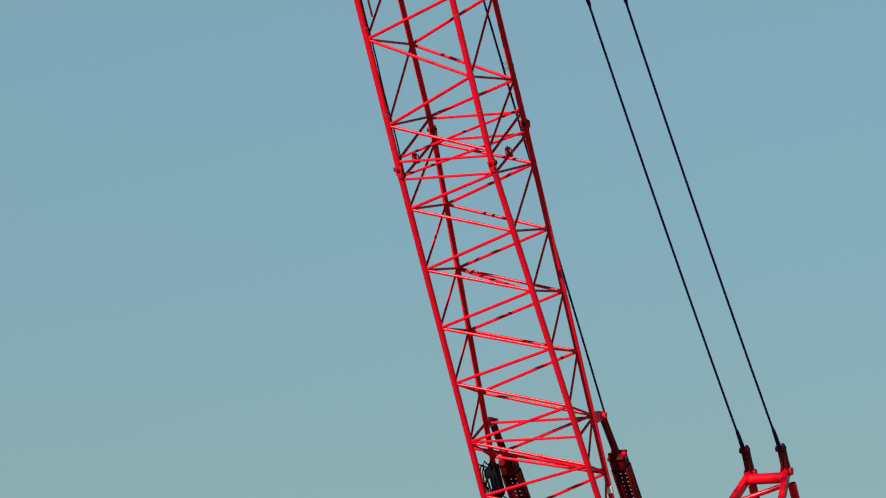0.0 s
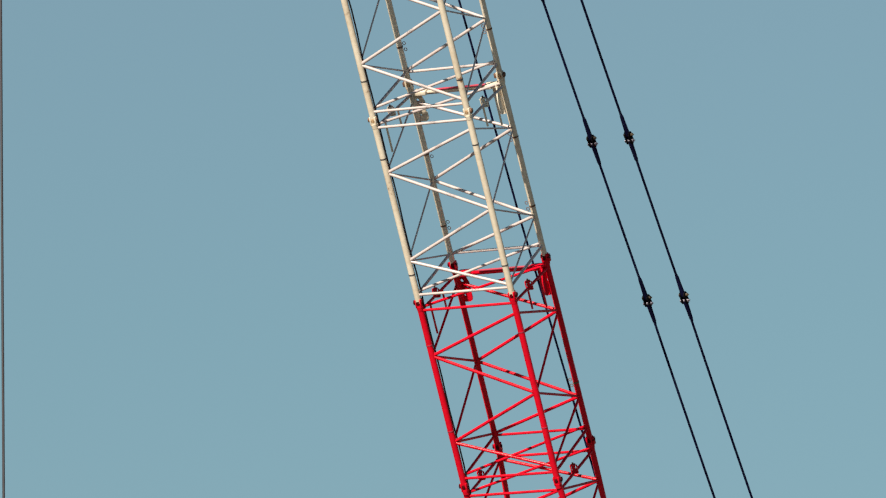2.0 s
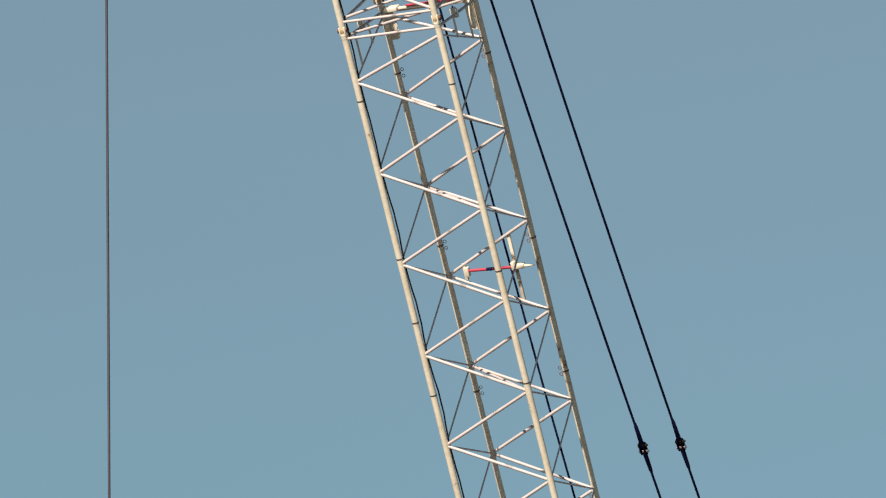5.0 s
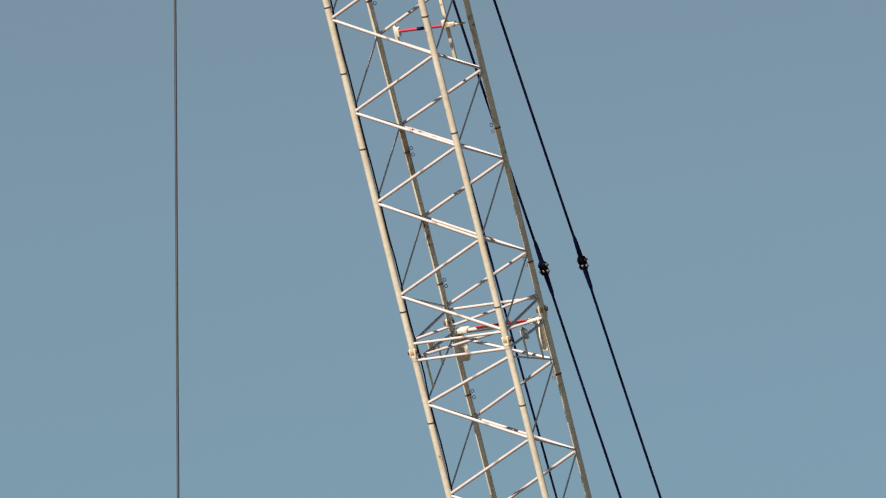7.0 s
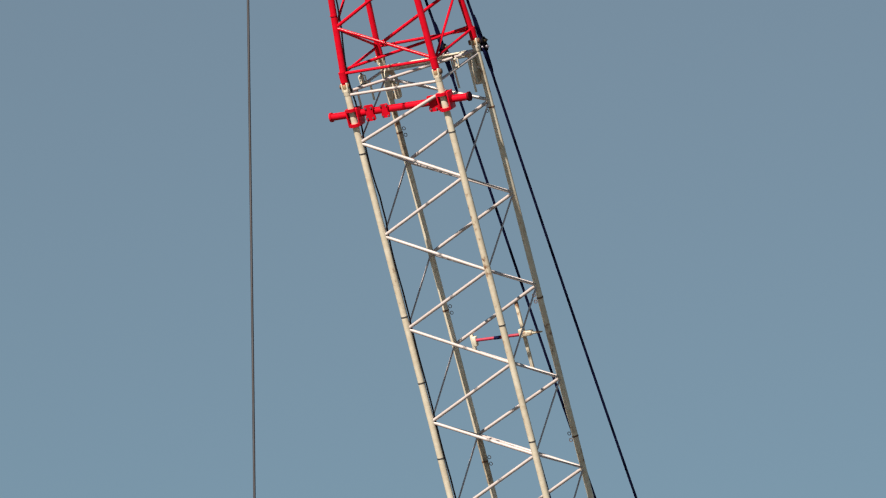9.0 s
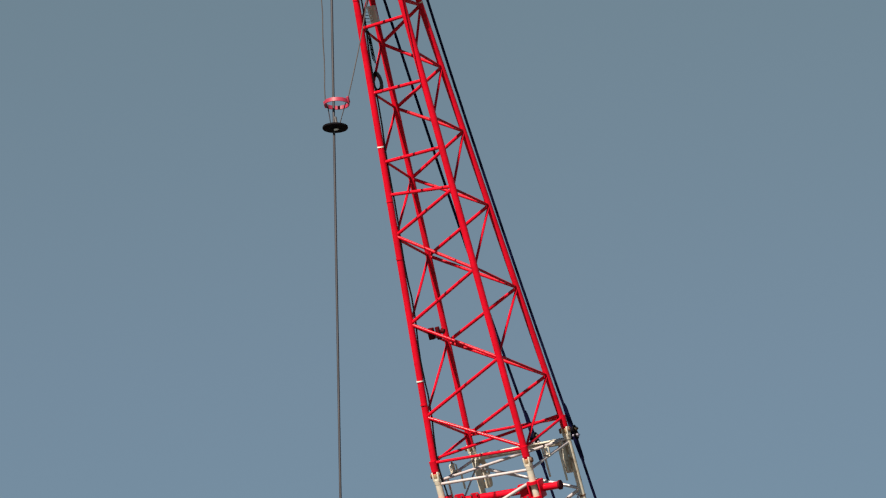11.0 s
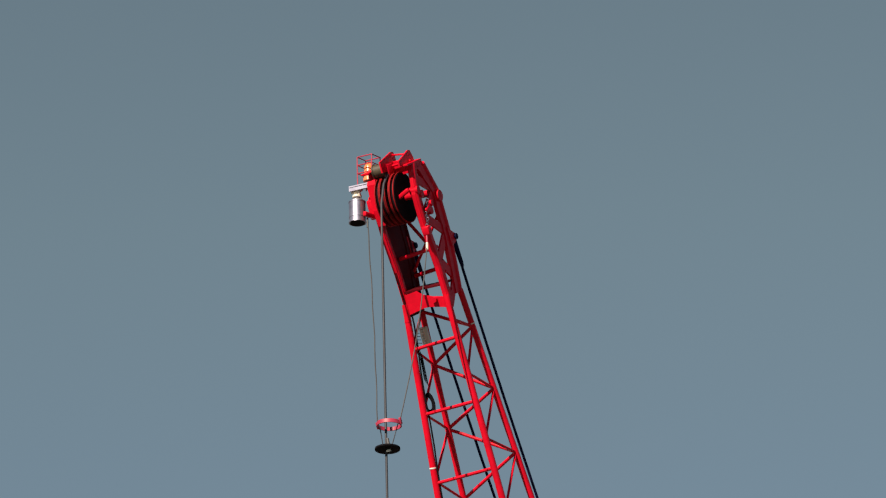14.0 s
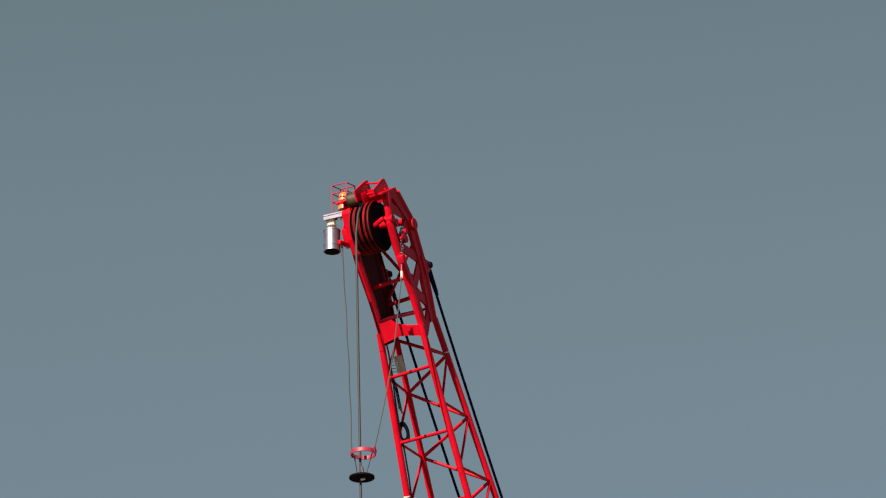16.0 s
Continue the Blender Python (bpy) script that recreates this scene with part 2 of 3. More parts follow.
def eyelets(par, places):
    """Small wire guides that stick out from a chord."""
    for c, s in places:
        p = at(c, s)
        bm = bmesh.new()
        for dz in (-0.05, 0.05):
            torus(bm, p + Vector((-0.085 if c in "D" else 0.085, 0.0, dz)), 0.025, 0.0055, (0, 1, 0), 12, 5)
        cyl(bm, p + Vector((0, 0, 0.012)), p + Vector((0, 0, -0.012)), R_REAR + 0.005, 12)
        part("wire_eyelet", bm, RUST, par, "small rusty wire guide")


def end_gear(par, mat, s, rod_mat):
    """What hangs at the head of a section: the back beam, four cheek plates, side posts and roller hooks."""
    c, d = at("C", s), at("D", s)
    bm = bmesh.new()
    block(bm, (c + d) / 2 + Vector((0, 0.0, 0.02)), ((d - c).length - 0.1, 0.07, 0.035), bevel=0.008)
    block(bm, (c + d) / 2 + Vector((0, 0.035, 0.0)), ((d - c).length - 0.1, 0.012, 0.075), bevel=0.003)
    beam = part("back_beam", bm, mat, par)
    for sx, e in ((1, c), (-1, d)):
        bm = bmesh.new()
        block(bm, e + Vector((sx * 0.17, -0.02, 0.03)), (0.22, 0.16, 0.075), bevel=0.014)
        part("end_box", bm, mat, beam)
        bm = bmesh.new()
        slab(bm, [(0.0, 0.02), (0.0, -0.34), (-0.03, -0.40), (-0.10, -0.42), (-0.16, -0.38), (-0.17, -0.2), (-0.12, -0.05), (-0.08, 0.02)], e.x + sx * 0.050, e.x + sx * 0.070)
        bmesh.ops.translate(bm, verts=bm.verts, vec=(0, e.y - 0.02, e.z))
        part("cheek_plate", bm, mat, par)
        bm = bmesh.new()
        edge = [(-0.085, 0.0), (-0.085, -0.16), (-0.070, -0.18), (-0.070, -0.21), (-0.088, -0.23), (-0.088, -0.36), (-0.075, -0.415), (-0.045, -0.44), (0.040, -0.44), (0.072, -0.42), (0.085, -0.38),
                (0.085, -0.30), (0.068, -0.285), (0.068, -0.25), (0.085, -0.235), (0.085, -0.12), (0.055, -0.04), (0.055, 0.0)]
        turn = Matrix.Translation(e + Vector((sx * 0.10, 0.028, -0.02))) @ Matrix(((1, 0, 0, 0), (0, 0, -1, 0), (0, 1, 0, 0), (0, 0, 0, 1)))
        holed_plate(bm, edge, [(-0.025, -0.085, 0.026, 1.0), (0.045, -0.19, 0.014, 1.6), (-0.03, -0.33, 0.013, 1.5)], 0.022, turn)
        part("cheek_plate", bm, mat, par, smooth=False)
    tube_part("rod", c + Vector((0.42, -0.04, 0.06)), d + Vector((-0.25, -0.04, 0.06)), 0.018, rod_mat, par, 8, "painted rod on the back beam")
    roller_hooks(par, mat, s)
    for p, q, posts in (("A", "C", ((0.25, 0.50), (0.60, 0.31))), ("B", "D", ((0.40, 0.31), (0.75, 0.50)))):
        a, b = at(p, s), at(q, s)
        for k, ln in posts:
            m = a.lerp(b, k)
            tube_part("post", m, m + Vector((0, 0, -ln)), 0.016, mat, par, 6)


def roller_hooks(par, mat, s):
    """A flanged rope roller in a small forked seat on each side strut."""
    for p, q in (("A", "C"), ("B", "D")):
        m = at(p, s).lerp(at(q, s), 0.45) + Vector((0, -0.01, 0.075))
        bm = bmesh.new()
        cyl(bm, m + Vector((0, 0, -0.055)), m + Vector((0, 0, 0.055)), 0.028, 12)
        for h in (-0.055, 0.048):
            cyl(bm, m + Vector((0, 0, h - 0.010)), m + Vector((0, 0, h + 0.010)), 0.046, 14, 0.042)
        hook = part("roller", bm, mat, par)
        bm = bmesh.new()
        for dx in (-0.052, 0.052):
            block(bm, m + Vector((dx, 0.01, -0.02)), (0.014, 0.032, 0.125), bevel=0.005)
        block(bm, m + Vector((0, 0.01, -0.088)), (0.116, 0.046, 0.020), bevel=0.006)
        part("roller_fork", bm, mat, hook)
        tube_part("pin", m + Vector((0, 0, 0.05)), m + Vector((0, 0, 0.088)), 0.014, RUST, hook, 8, "rusty roller pin")


def section(name, s0, s1, mat, sa, sb, label, gear=True, rods=PINK, off=None):
    ob = thing(name, (0, 0, s0), label, "crane boom", "boom sections")
    chords(ob, mat, s0 + 0.01, s1 - 0.02)
    lace(ob, mat, sa, sb, off=off)
    frame_square(ob, mat, s0 + 0.2, belly=-0.065)
    frame_square(ob, mat, s1 - 0.17, belly=0.045)
    pins(ob, s1, mat)
    if gear:
        end_gear(ob, mat, s1 - 0.17, rods)
    else:
        roller_hooks(ob, mat, s1 - 0.17)
    return ob


J0, J1, J2, J3, J4 = -6.13, -3.03, 0.0, 8.99, 17.96

# butt section: narrows in depth and widens towards the foot
butt = thing("boom_butt", (0, 0, -15.0), "bright red tubular lattice boom foot section, wider at its foot", "crane boom", "boom sections")
chords(butt, RED, -14.9, J0 - 0.02)
lace(butt, RED, [-6.83, -7.92, -8.97, -9.98, -11.06, -12.05, -13.2], [-6.3, -7.33, -8.40, -9.45, -10.50, -11.59, -12.65, -14.0], off={"C": -0.035, "D": 0.04})
frame_square(butt, RED, J0 - 0.17)
frame_square(butt, RED, -11.06, False)
tube_part("strut", at("A", -11.16), at("D", -11.97), R_FRONT + 0.004, RED, butt, 8)
roller_hooks(butt, RED, J0 - 0.17)
pins(butt, J0, RED)
for c in "CD":
    e = at(c, -10.95)
    bm = bmesh.new()
    slab(bm, [(0.0, -0.02), (0.16, -0.08), (0.30, -0.16), (0.33, -0.24), (0.28, -0.29), (0.15, -0.25), (0.0, -0.22)], e.x + HALF[c][0] * 0.025 - 0.03, e.x + HALF[c][0] * 0.025 + 0.03)
    bmesh.ops.translate(bm, verts=bm.verts, vec=(0, e.y, e.z))
    lug = part("backstop_lug", bm, RED, butt)
    tube_part("pin", e + Vector((-0.06 * HALF[c][0], 0.28, -0.22)), e + Vector((0.10 * HALF[c][0], 0.28, -0.22)), 0.05, RED, lug, 12)
wide = at("D", -12.28)
tube_part("tape", wide - Vector((0, 0, 0.055)), wide + Vector((0, 0, 0.055)), R_CHORD + 0.003, WHITE, butt, 16, "worn white tape round the chord")
bm = bmesh.new()
cyl(bm, (-1.1, 0.02, -14.95), (1.1, 0.02, -14.95), 0.11, 16)
part("foot_tube", bm, RED, butt)

red_insert = section("boom_insert", J0, J1, RED, [-5.38, -3.92], [-5.9, -4.66, -3.32], "short bright red lattice boom insert with pinned corners")
white_short = section("boom_insert", J1, J2, CREAM, [-2.33, -0.87], [-2.85, -1.60, -0.28], "short cream-white lattice boom insert above red sections")
white_long = section("boom_insert", J2, J3, CREAM, [0.90, 2.36, 3.82, 5.28, 6.73, 8.17], [0.2, 1.66, 3.10, 4.56, 6.01, 7.46, 8.75], "long cream-white lattice boom insert with rust marks", off={"A": 0.01, "B": -0.01, "C": 0.015, "D": 0.035})
white_upper = section("boom_insert", J3, J4, CREAM, [9.88, 11.33, 12.74, 14.18, 15.61, 17.04], [9.2, 10.62, 12.06, 13.47, 14.9, 16.33, 17.62], "long cream-white lattice boom insert with a red cross tube", rods=CREAM, off={"B": -0.05, "C": 0.05, "D": 0.035})
for sec, mat, k in ((red_insert, RED, J0), (white_short, CREAM, J1), (white_long, CREAM, J2), (white_upper, CREAM, J3)):
    if k < -1:
        straps = {"A": (0.95, 2.4), "B": (0.9, 2.5)} if mat is RED else {"A": (0.48, 2.4), "B": (0.51, 2.5)}
        guides = {"D": (0.99,)} if mat is RED else {"D": (0.87, 2.02), "C": (0.67, 1.87)}
    else:
        straps = {"A": (0.65, 3.19, 4.36, 5.38, 7.89), "B": (0.53, 3.23, 5.02, 7.98)}
        guides = {"D": (0.77, 2.87, 5.03, 7.98), "C": (0.62, 2.70, 5.07, 7.84)}
    bands(sec, [(c, k + q) for c in straps for q in straps[c]], DULL if mat is CREAM else PINK)
    eyelets(sec, [(c, k + q) for c in guides for q in guides[c]])



def rest(par, sc):
    """The red rod held between a short and a long post on the boom's back face."""
    y = spread(sc)[2]
    bm = bmesh.new()
    block(bm, (0.365, y + 0.02, sc), (0.050, 0.045, 1.06), bevel=0.006)
    part("post", bm, CREAM, par)
    bm = bmesh.new()
    block(bm, (-0.475, y + 0.01, sc + 0.03), (0.050, 0.050, 0.27), bevel=0.008)
    block(bm, (-0.425, y - 0.02, sc + 0.035), (0.060, 0.090, 0.15), bevel=0.012)
    part("post", bm, CREAM, par)
    tube_part("rod", (-0.41, y - 0.03, sc + 0.050), (0.31, y - 0.03, sc + 0.030), 0.024, PINK, par, 10, "red-painted rod between two posts")
    tube_part("sleeve", (-0.10, y - 0.03, sc + 0.0415), (0.00, y - 0.03, sc + 0.0385), 0.027, STEEL, par, 10, "dark sleeve on the rod")
    bm = bmesh.new()
    block(bm, (0.43, y - 0.03, sc + 0.035), (0.20, 0.10, 0.075), bevel=0.014)
    block(bm, (0.36, y - 0.04, sc + 0.055), (0.06, 0.11, 0.13), bevel=0.012)
    cyl(bm, (0.52, y - 0.03, sc + 0.030), (0.69, y - 0.03, sc + 0.022), 0.026, 8, 0.010)
    part("end_box", bm, CREAM, par)


# inner diagonals that cross the boom from its back to its belly
for sec, mat, places in ((white_long, LACE, ((3.12, 3.09), (6.02, 6.0))), (white_upper, LACE, ((12.11, 12.01), (14.95, 14.85), (16.39, 16.28))), (butt, RED, ((-8.45, -8.42),))):
    for back, belly in places:
        tube_part("diagonal", at("C", back), at("B", belly), R_FRONT - 0.004, mat, sec, 8)
for lo, hi in ((11.35, 12.05), (16.45, 16.85)):
    tube_part("worn_sleeve", at("C", lo), at("C", hi), R_REAR + 0.002, WORN, white_upper, 16, "stretch of chord with worn rusty paint")
rest(white_long, 4.575)
rest(white_upper, 13.49)

# red cross tube clamped behind the belly chords of the top white section
cross = thing("cross_tube", (0, -0.615, 17.44), "red clamped cross tube with flanged ends", "boom fitting")
bm = bmesh.new()
ends = (Vector((-1.14, -0.613, 17.468)), Vector((1.105, -0.613, 17.418)))
cyl(bm, ends[0], ends[1], 0.055, 18)
part("tube", bm, RED, cross)
for e in ends:
    tube_part("flange", e - Vector((0.016, 0, 0)), e + Vector((0.016, 0, 0)), 0.071, DARK_RED if e.x > 0 else RED, cross, 18)
for c in "AB":
    x = at(c, 17.43).x
    bm = bmesh.new()
    for dz in (-0.115, 0.115):
        tube_ring(bm, (x, -0.73, 17.43 + dz), 0.088, 0.052, 0.045, n=16)
        block(bm, (x, -0.64, 17.43 + dz), (0.13, 0.10, 0.040), bevel=0.008)
    for dx in (-0.085, 0.085):
        block(bm, (x + dx, -0.675, 17.43), (0.024, 0.19, 0.27), bevel=0.008)
    part("clamp", bm, RED, cross)
for x, z in ((-0.486, 17.446), (-0.24, 17.439), (0.543, 17.42)):
    bm = bmesh.new()
    edge = [(-0.06, -0.12), (0.06, -0.12), (0.078, -0.10), (0.075, -0.05), (0.058, -0.03), (0.058, 0.03), (0.075, 0.05), (0.078, 0.10), (0.06, 0.12), (-0.06, 0.12), (-0.078, 0.10), (-0.075, 0.05), (-0.058, 0.03), (-0.058, -0.03), (-0.075, -0.05), (-0.078, -0.10)]
    if abs(x) < 0.3:
        edge = [(u * 0.85, v * 0.85) for u, v in edge]
    holed_plate(bm, edge, [], 0.022, Matrix.Translation((x, -0.668, z)) @ Matrix(((1, 0, 0, 0), (0, 0, -1, 0), (0, 1, 0, 0), (0, 0, 0, 1))))
    block(bm, (x, -0.645, z), (0.10, 0.06, 0.10), bevel=0.01)
    plate = part("plate", bm, RED, cross, smooth=False)
    for dx in (-0.045, 0.045):
        for dz in (-0.078, 0.078):
            tube_part("bolt", (x + dx, -0.686, z + dz), (x + dx, -0.706, z + dz), 0.014, GALV, plate, 6)

# tip section
tip = thing("boom_tip", (0, 0, J4), "bright red tapering lattice boom tip with sheave head", "crane boom", "boom sections")
chords(tip, RED, J4 + 0.03, 25.15)
lace(tip, RED, [18.77, 20.14, 21.44], [18.09, 19.42, 20.75, 21.95], (("A", "B"),))
lace(tip, RED, [18.83, 20.20, 21.48, 22.63, 23.62, 24.58], [18.17, 19.60, 20.92, 22.10, 23.17, 24.145, 24.95], (("A", "C"), ("B", "D"), ("C", "D")), off={"A": -0.07, "B": -0.15})
frame_square(tip, RED, J4 + 0.2)
for s, k in ((22.04, 21.98), (22.52, 22.57), (23.53, 23.57), (24.48, 24.535)):
    a, b = at("A", s), at("B", k)
    tube_part("strut", a, b, R_FRONT, RED, tip, 8)
for c in "ABCD":
    e = at(c, seat(c, J4 + 0.07))
    bm = bmesh.new()
    cyl(bm, e, e + Vector((0, 0, 0.16)), 0.056, 14)
    part("collar", bm, RED, tip)
bands(tip, [("A", 22.75), ("A", 19.3)], WHITE)
bands(tip, [("A", 18.95), ("A", 21.1), ("A", 21.95), ("A", 24.9)], RED)
bands(tip, [("D", 24.62)], CREAM)
# small clamp block on a front brace
m = at("A", 20.14).lerp(at("B", 19.42), 0.22) + Vector((-0.02, 0.075, -0.05))
bm = bmesh.new()
block(bm, m + Vector((-0.01, 0.02, 0)), (0.09, 0.08, 0.17), bevel=0.012)
block(bm, m + Vector((0.10, 0.02, -0.01)), (0.06, 0.06, 0.19), bevel=0.012)
cyl(bm, m + Vector((0.16, 0, 0.02)), m + Vector((0.21, 0, 0.0)), 0.04, 10)
part("clamp_block", bm, DARK_RED, tip, "dark red clamp")


def head_plate(x, solid):
    s = 1 if x > 0 else -1
    if solid:
        # the shade inside the head is put into this plate's colour
        bm = bmesh.new()
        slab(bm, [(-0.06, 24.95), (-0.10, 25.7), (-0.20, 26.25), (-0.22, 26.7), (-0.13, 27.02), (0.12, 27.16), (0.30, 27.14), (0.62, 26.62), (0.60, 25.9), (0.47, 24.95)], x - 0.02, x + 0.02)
        part("side_plate", bm, DARK_RED, tip, "inner plate, its shade painted in dark red", smooth=False)
    front = [(-0.05, 25.0), (-0.09, 25.6), (-0.20, 26.2), (-0.22, 26.7), (-0.13, 27.02), (0.12, 27.16)]
    rear = [(0.48, 25.12), (0.55, 25.5), (0.62, 25.95), (0.60, 26.62), (0.26, 27.14)]
    for pts, wd, dx, r in ((front, 0.13 if solid else 0.17, 1, 0.045 if solid else 0.055), (rear, 0.21, -1, 0.055)):
        bm = bmesh.new()
        slab(bm, pts + [(y + dx * wd, z - (0.05 if i > len(pts) - 2 else 0)) for i, (y, z) in reversed(list(enumerate(pts)))], x - 0.03, x + 0.03)
        # the left rear rail and its tube are coloured dark for shade too
        part("head_rail", bm, DARK_RED if solid and dx < 0 else RED, tip, smooth=False)
        bm = bmesh.new()
        rod(bm, [(x, y + dx * 0.055, z) for y, z in pts[:-1]] + ([(x, -0.02, 27.13)] if dx > 0 else [(x, 0.30, 27.08)]), r, 14)
        part("head_tube", bm, DARK_RED if solid and dx < 0 else RED, tip)
    if not solid:
        for (y0, z0), (y1, z1) in (((0.05, 25.0), (0.42, 25.35)), ((0.42, 25.35), (0.04, 25.66)), ((0.04, 25.66), (0.50, 26.02)), ((0.50, 26.02), (-0.06, 26.35)), ((-0.06, 26.35), (0.48, 26.66)), ((0.45, 26.68), (0.0, 26.9))):
            bm = bmesh.new()
            v = Vector((0, y1 - y0, z1 - z0))
            block(bm, (x, (y0 + y1) / 2, (z0 + z1) / 2), (0.03, 0.130, v.length), v.to_track_quat("Z", "X").to_matrix() @ Matrix.Rotation(radians(90), 3, "Z"))
            part("web", bm, RED, tip, smooth=False)
    # fin and flange on top
    bm = bmesh.new()
    if solid:
        slab(bm, [(-0.36, 27.12), (-0.36, 27.28), (0.08, 27.36), (0.15, 27.35), (0.18, 27.26), (0.18, 27.10)], -0.012, 0.012)
    else:
        slab(bm, [(-0.35, 27.15), (-0.35, 27.23), (0.04, 27.335), (0.10, 27.325), (0.16, 27.20), (0.16, 27.15)], 0.278, 0.302)
    part("fin", bm, RED, tip, smooth=False)
    bm = bmesh.new()
    block(bm, (-0.33 if solid else 0.31, 0.0, 27.145), (0.13, 0.50, 0.030), bevel=0.008)
    part("top_flange", bm, RED, tip, smooth=False)
    bosses = ((0.51, 26.55, 0.085), (0.10, 26.40, 0.06), (-0.15, 26.75, 0.06))
    for y, z, r in bosses:
        tube_part("boss", (x - 0.06, y, z), (x + 0.07 * s, y, z), r, RED, tip, 14)


head_plate(-0.33, True)
head_plate(0.33, False)
bm = bmesh.new()
arch = [(-0.33, 0.0), (-0.20, 0.03), (-0.05, 0.06), (0.05, 0.06), (0.20, 0.03), (0.33, 0.0), (0.33, 0.30), (0.10, 0.33), (0.04, 0.26), (-0.12, 0.20), (-0.33, 0.16)]
slab(bm, arch, -0.02, 0.02)
bmesh.ops.transform(bm, verts=bm.verts, matrix=Matrix.Translation((0, -0.04, 24.98)) @ Matrix.Rotation(radians(-90), 4, "Z") @ Matrix.Diagonal((1, -1, 1, 1)))
part("cross_plate", bm, RED, tip, smooth=False)
tube_part("boss", (0.16, -0.12, 25.13), (0.16, -0.04, 25.13), 0.040, RED, tip, 12)
bm = bmesh.new()
block(bm, (0, 0.16, 25.32), (0.66, 0.42, 0.025))
# the shade below the sheaves is painted into the deck plate
part("floor_plate", bm, DARK_RED, tip, "deck plate, the sheaves' shade painted in dark red", smooth=False)
for s, y in ((25.51, 0.45), (25.83, 0.12)):
    tube_part("strut", (-0.33, y, s - 0.03), (0.33, y, s + 0.03), 0.03, RED, tip, 8)
tube_part("brace", (-0.33, 0.48, 26.50), (0.33, 0.46, 25.36), 0.026, RED, tip, 8)
tube_part("brace", (-0.33, 0.46, 25.52), (0.33, 0.48, 26.32), 0.022, RED, tip, 8)
tube_part("strut", (-0.33, 0.45, 26.62), (0.33, 0.45, 26.62), 0.05, RED, tip, 12)
tube_part("strut", (-0.33, 0.0, 27.14), (0.33, 0.0, 27.18), 0.018, RED, tip, 8)
bm = bmesh.new()
block(bm, (-0.02, 0.06, 27.11), (0.62, 0.026, 0.22), bevel=0.006)
cyl(bm, (0.0, 0.10, 27.31), (0.29, 0.02, 27.28), 0.014, 8)
part("top_plate", bm, RED, tip, smooth=False)
bm = bmesh.new()
block(bm, (0.17, -0.25, 26.735), (0.27, 0.075, 0.065), Matrix.Rotation(radians(-25), 3, "Y"), bevel=0.018)
cyl(bm, (0.06, -0.31, 26.68), (0.06, -0.19, 26.68), 0.045, 12)
part("rope_guard", bm, RED, tip)
bm = bmesh.new()
block(bm, (0.39, 0.03, 26.46), (0.05, 0.24, 0.075), Matrix.Rotation(radians(22), 3, "X"), bevel=0.016)
cyl(bm, (0.36, 0.12, 26.50), (0.43, 0.12, 26.50), 0.045, 12)
part("lever", bm, RED, tip)
# head sheaves
for x in (-0.155, -0.075, 0.005, 0.083):
    bm = bmesh.new()
    for dx in (-0.030, 0.030):
        tube_ring(bm, (x + dx, -0.06, 26.68), 0.38, 0.29, 0.015, (1, 0, 0), 40)
    sh = part("sheave", bm, GROOVE, tip)
    bm = bmesh.new()
    tube_ring(bm, (x, -0.06, 26.68), 0.335, 0.05, 0.044, (1, 0, 0), 40)
    cyl(bm, (x - 0.039, -0.06, 26.68), (x + 0.039, -0.06, 26.68), 0.09, 20)
    if x > 0.05:
        tube_ring(bm, (x + 0.041, -0.06, 26.68), 0.362, 0.05, 0.006, (1, 0, 0), 40)
    part("hub", bm, RUBBER, sh, "dark sheave web and hub")
tube_part("axle", (-0.40, -0.06, 26.68), (0.40, -0.06, 26.68), 0.055, RED, tip, 16)
bm = bmesh.new()
cyl(bm, (-0.20, -0.15, 27.145), (-0.04, -0.15, 27.145), 0.098, 24)
for x in (-0.205, -0.035):
    tube_ring(bm, (x, -0.15, 27.145), 0.112, 0.03, 0.014, (1, 0, 0), 24)
roll = part("guide_roller", bm, OLIVE, tip, "worn dark guide roller")
for x in (-0.235, 0.01):
    bm = bmesh.new()
    block(bm, (x, -0.09, 27.08), (0.026, 0.20, 0.28), bevel=0.02)
    part("bracket", bm, DARK_RED if x < 0 else RED, roll)
bm = bmesh.new()
block(bm, (-0.37, -0.14, 26.62), (0.13, 0.20, 0.30), bevel=0.03)
part("cheek_block", bm, RED, tip)
bm = bmesh.new()
slab(bm, [(-0.235, 26.36), (-0.265, 26.60), (-0.245, 26.98), (-0.19, 27.04), (-0.17, 26.98), (-0.19, 26.60), (-0.16, 26.36)], -0.345, -0.215)
part("front_cheek", bm, RED, tip, smooth=False)
# lug that holds the switch wire
bm = bmesh.new()
block(bm, (-0.365, -0.36, 26.56), (0.05, 0.34, 0.07), Matrix.Rotation(radians(-20), 3, "X"), bevel=0.012)
part("wire_lug", bm, RED, tip)
for c in "CD":
    x = 0.335 * HALF[c][0]
    bm = bmesh.new()
    slab(bm, [(0.5, 25.78), (0.66, 25.83), (0.75, 25.87), (0.75, 25.93), (0.64, 25.98), (0.5, 26.08)], x - 0.045, x + 0.045)
    part("pendant_lug", bm, RED, tip, smooth=False)
    tube_part("pin", (x - 0.07, 0.69, 25.90), (x + 0.07, 0.69, 25.90), 0.045, STEEL, tip, 12)

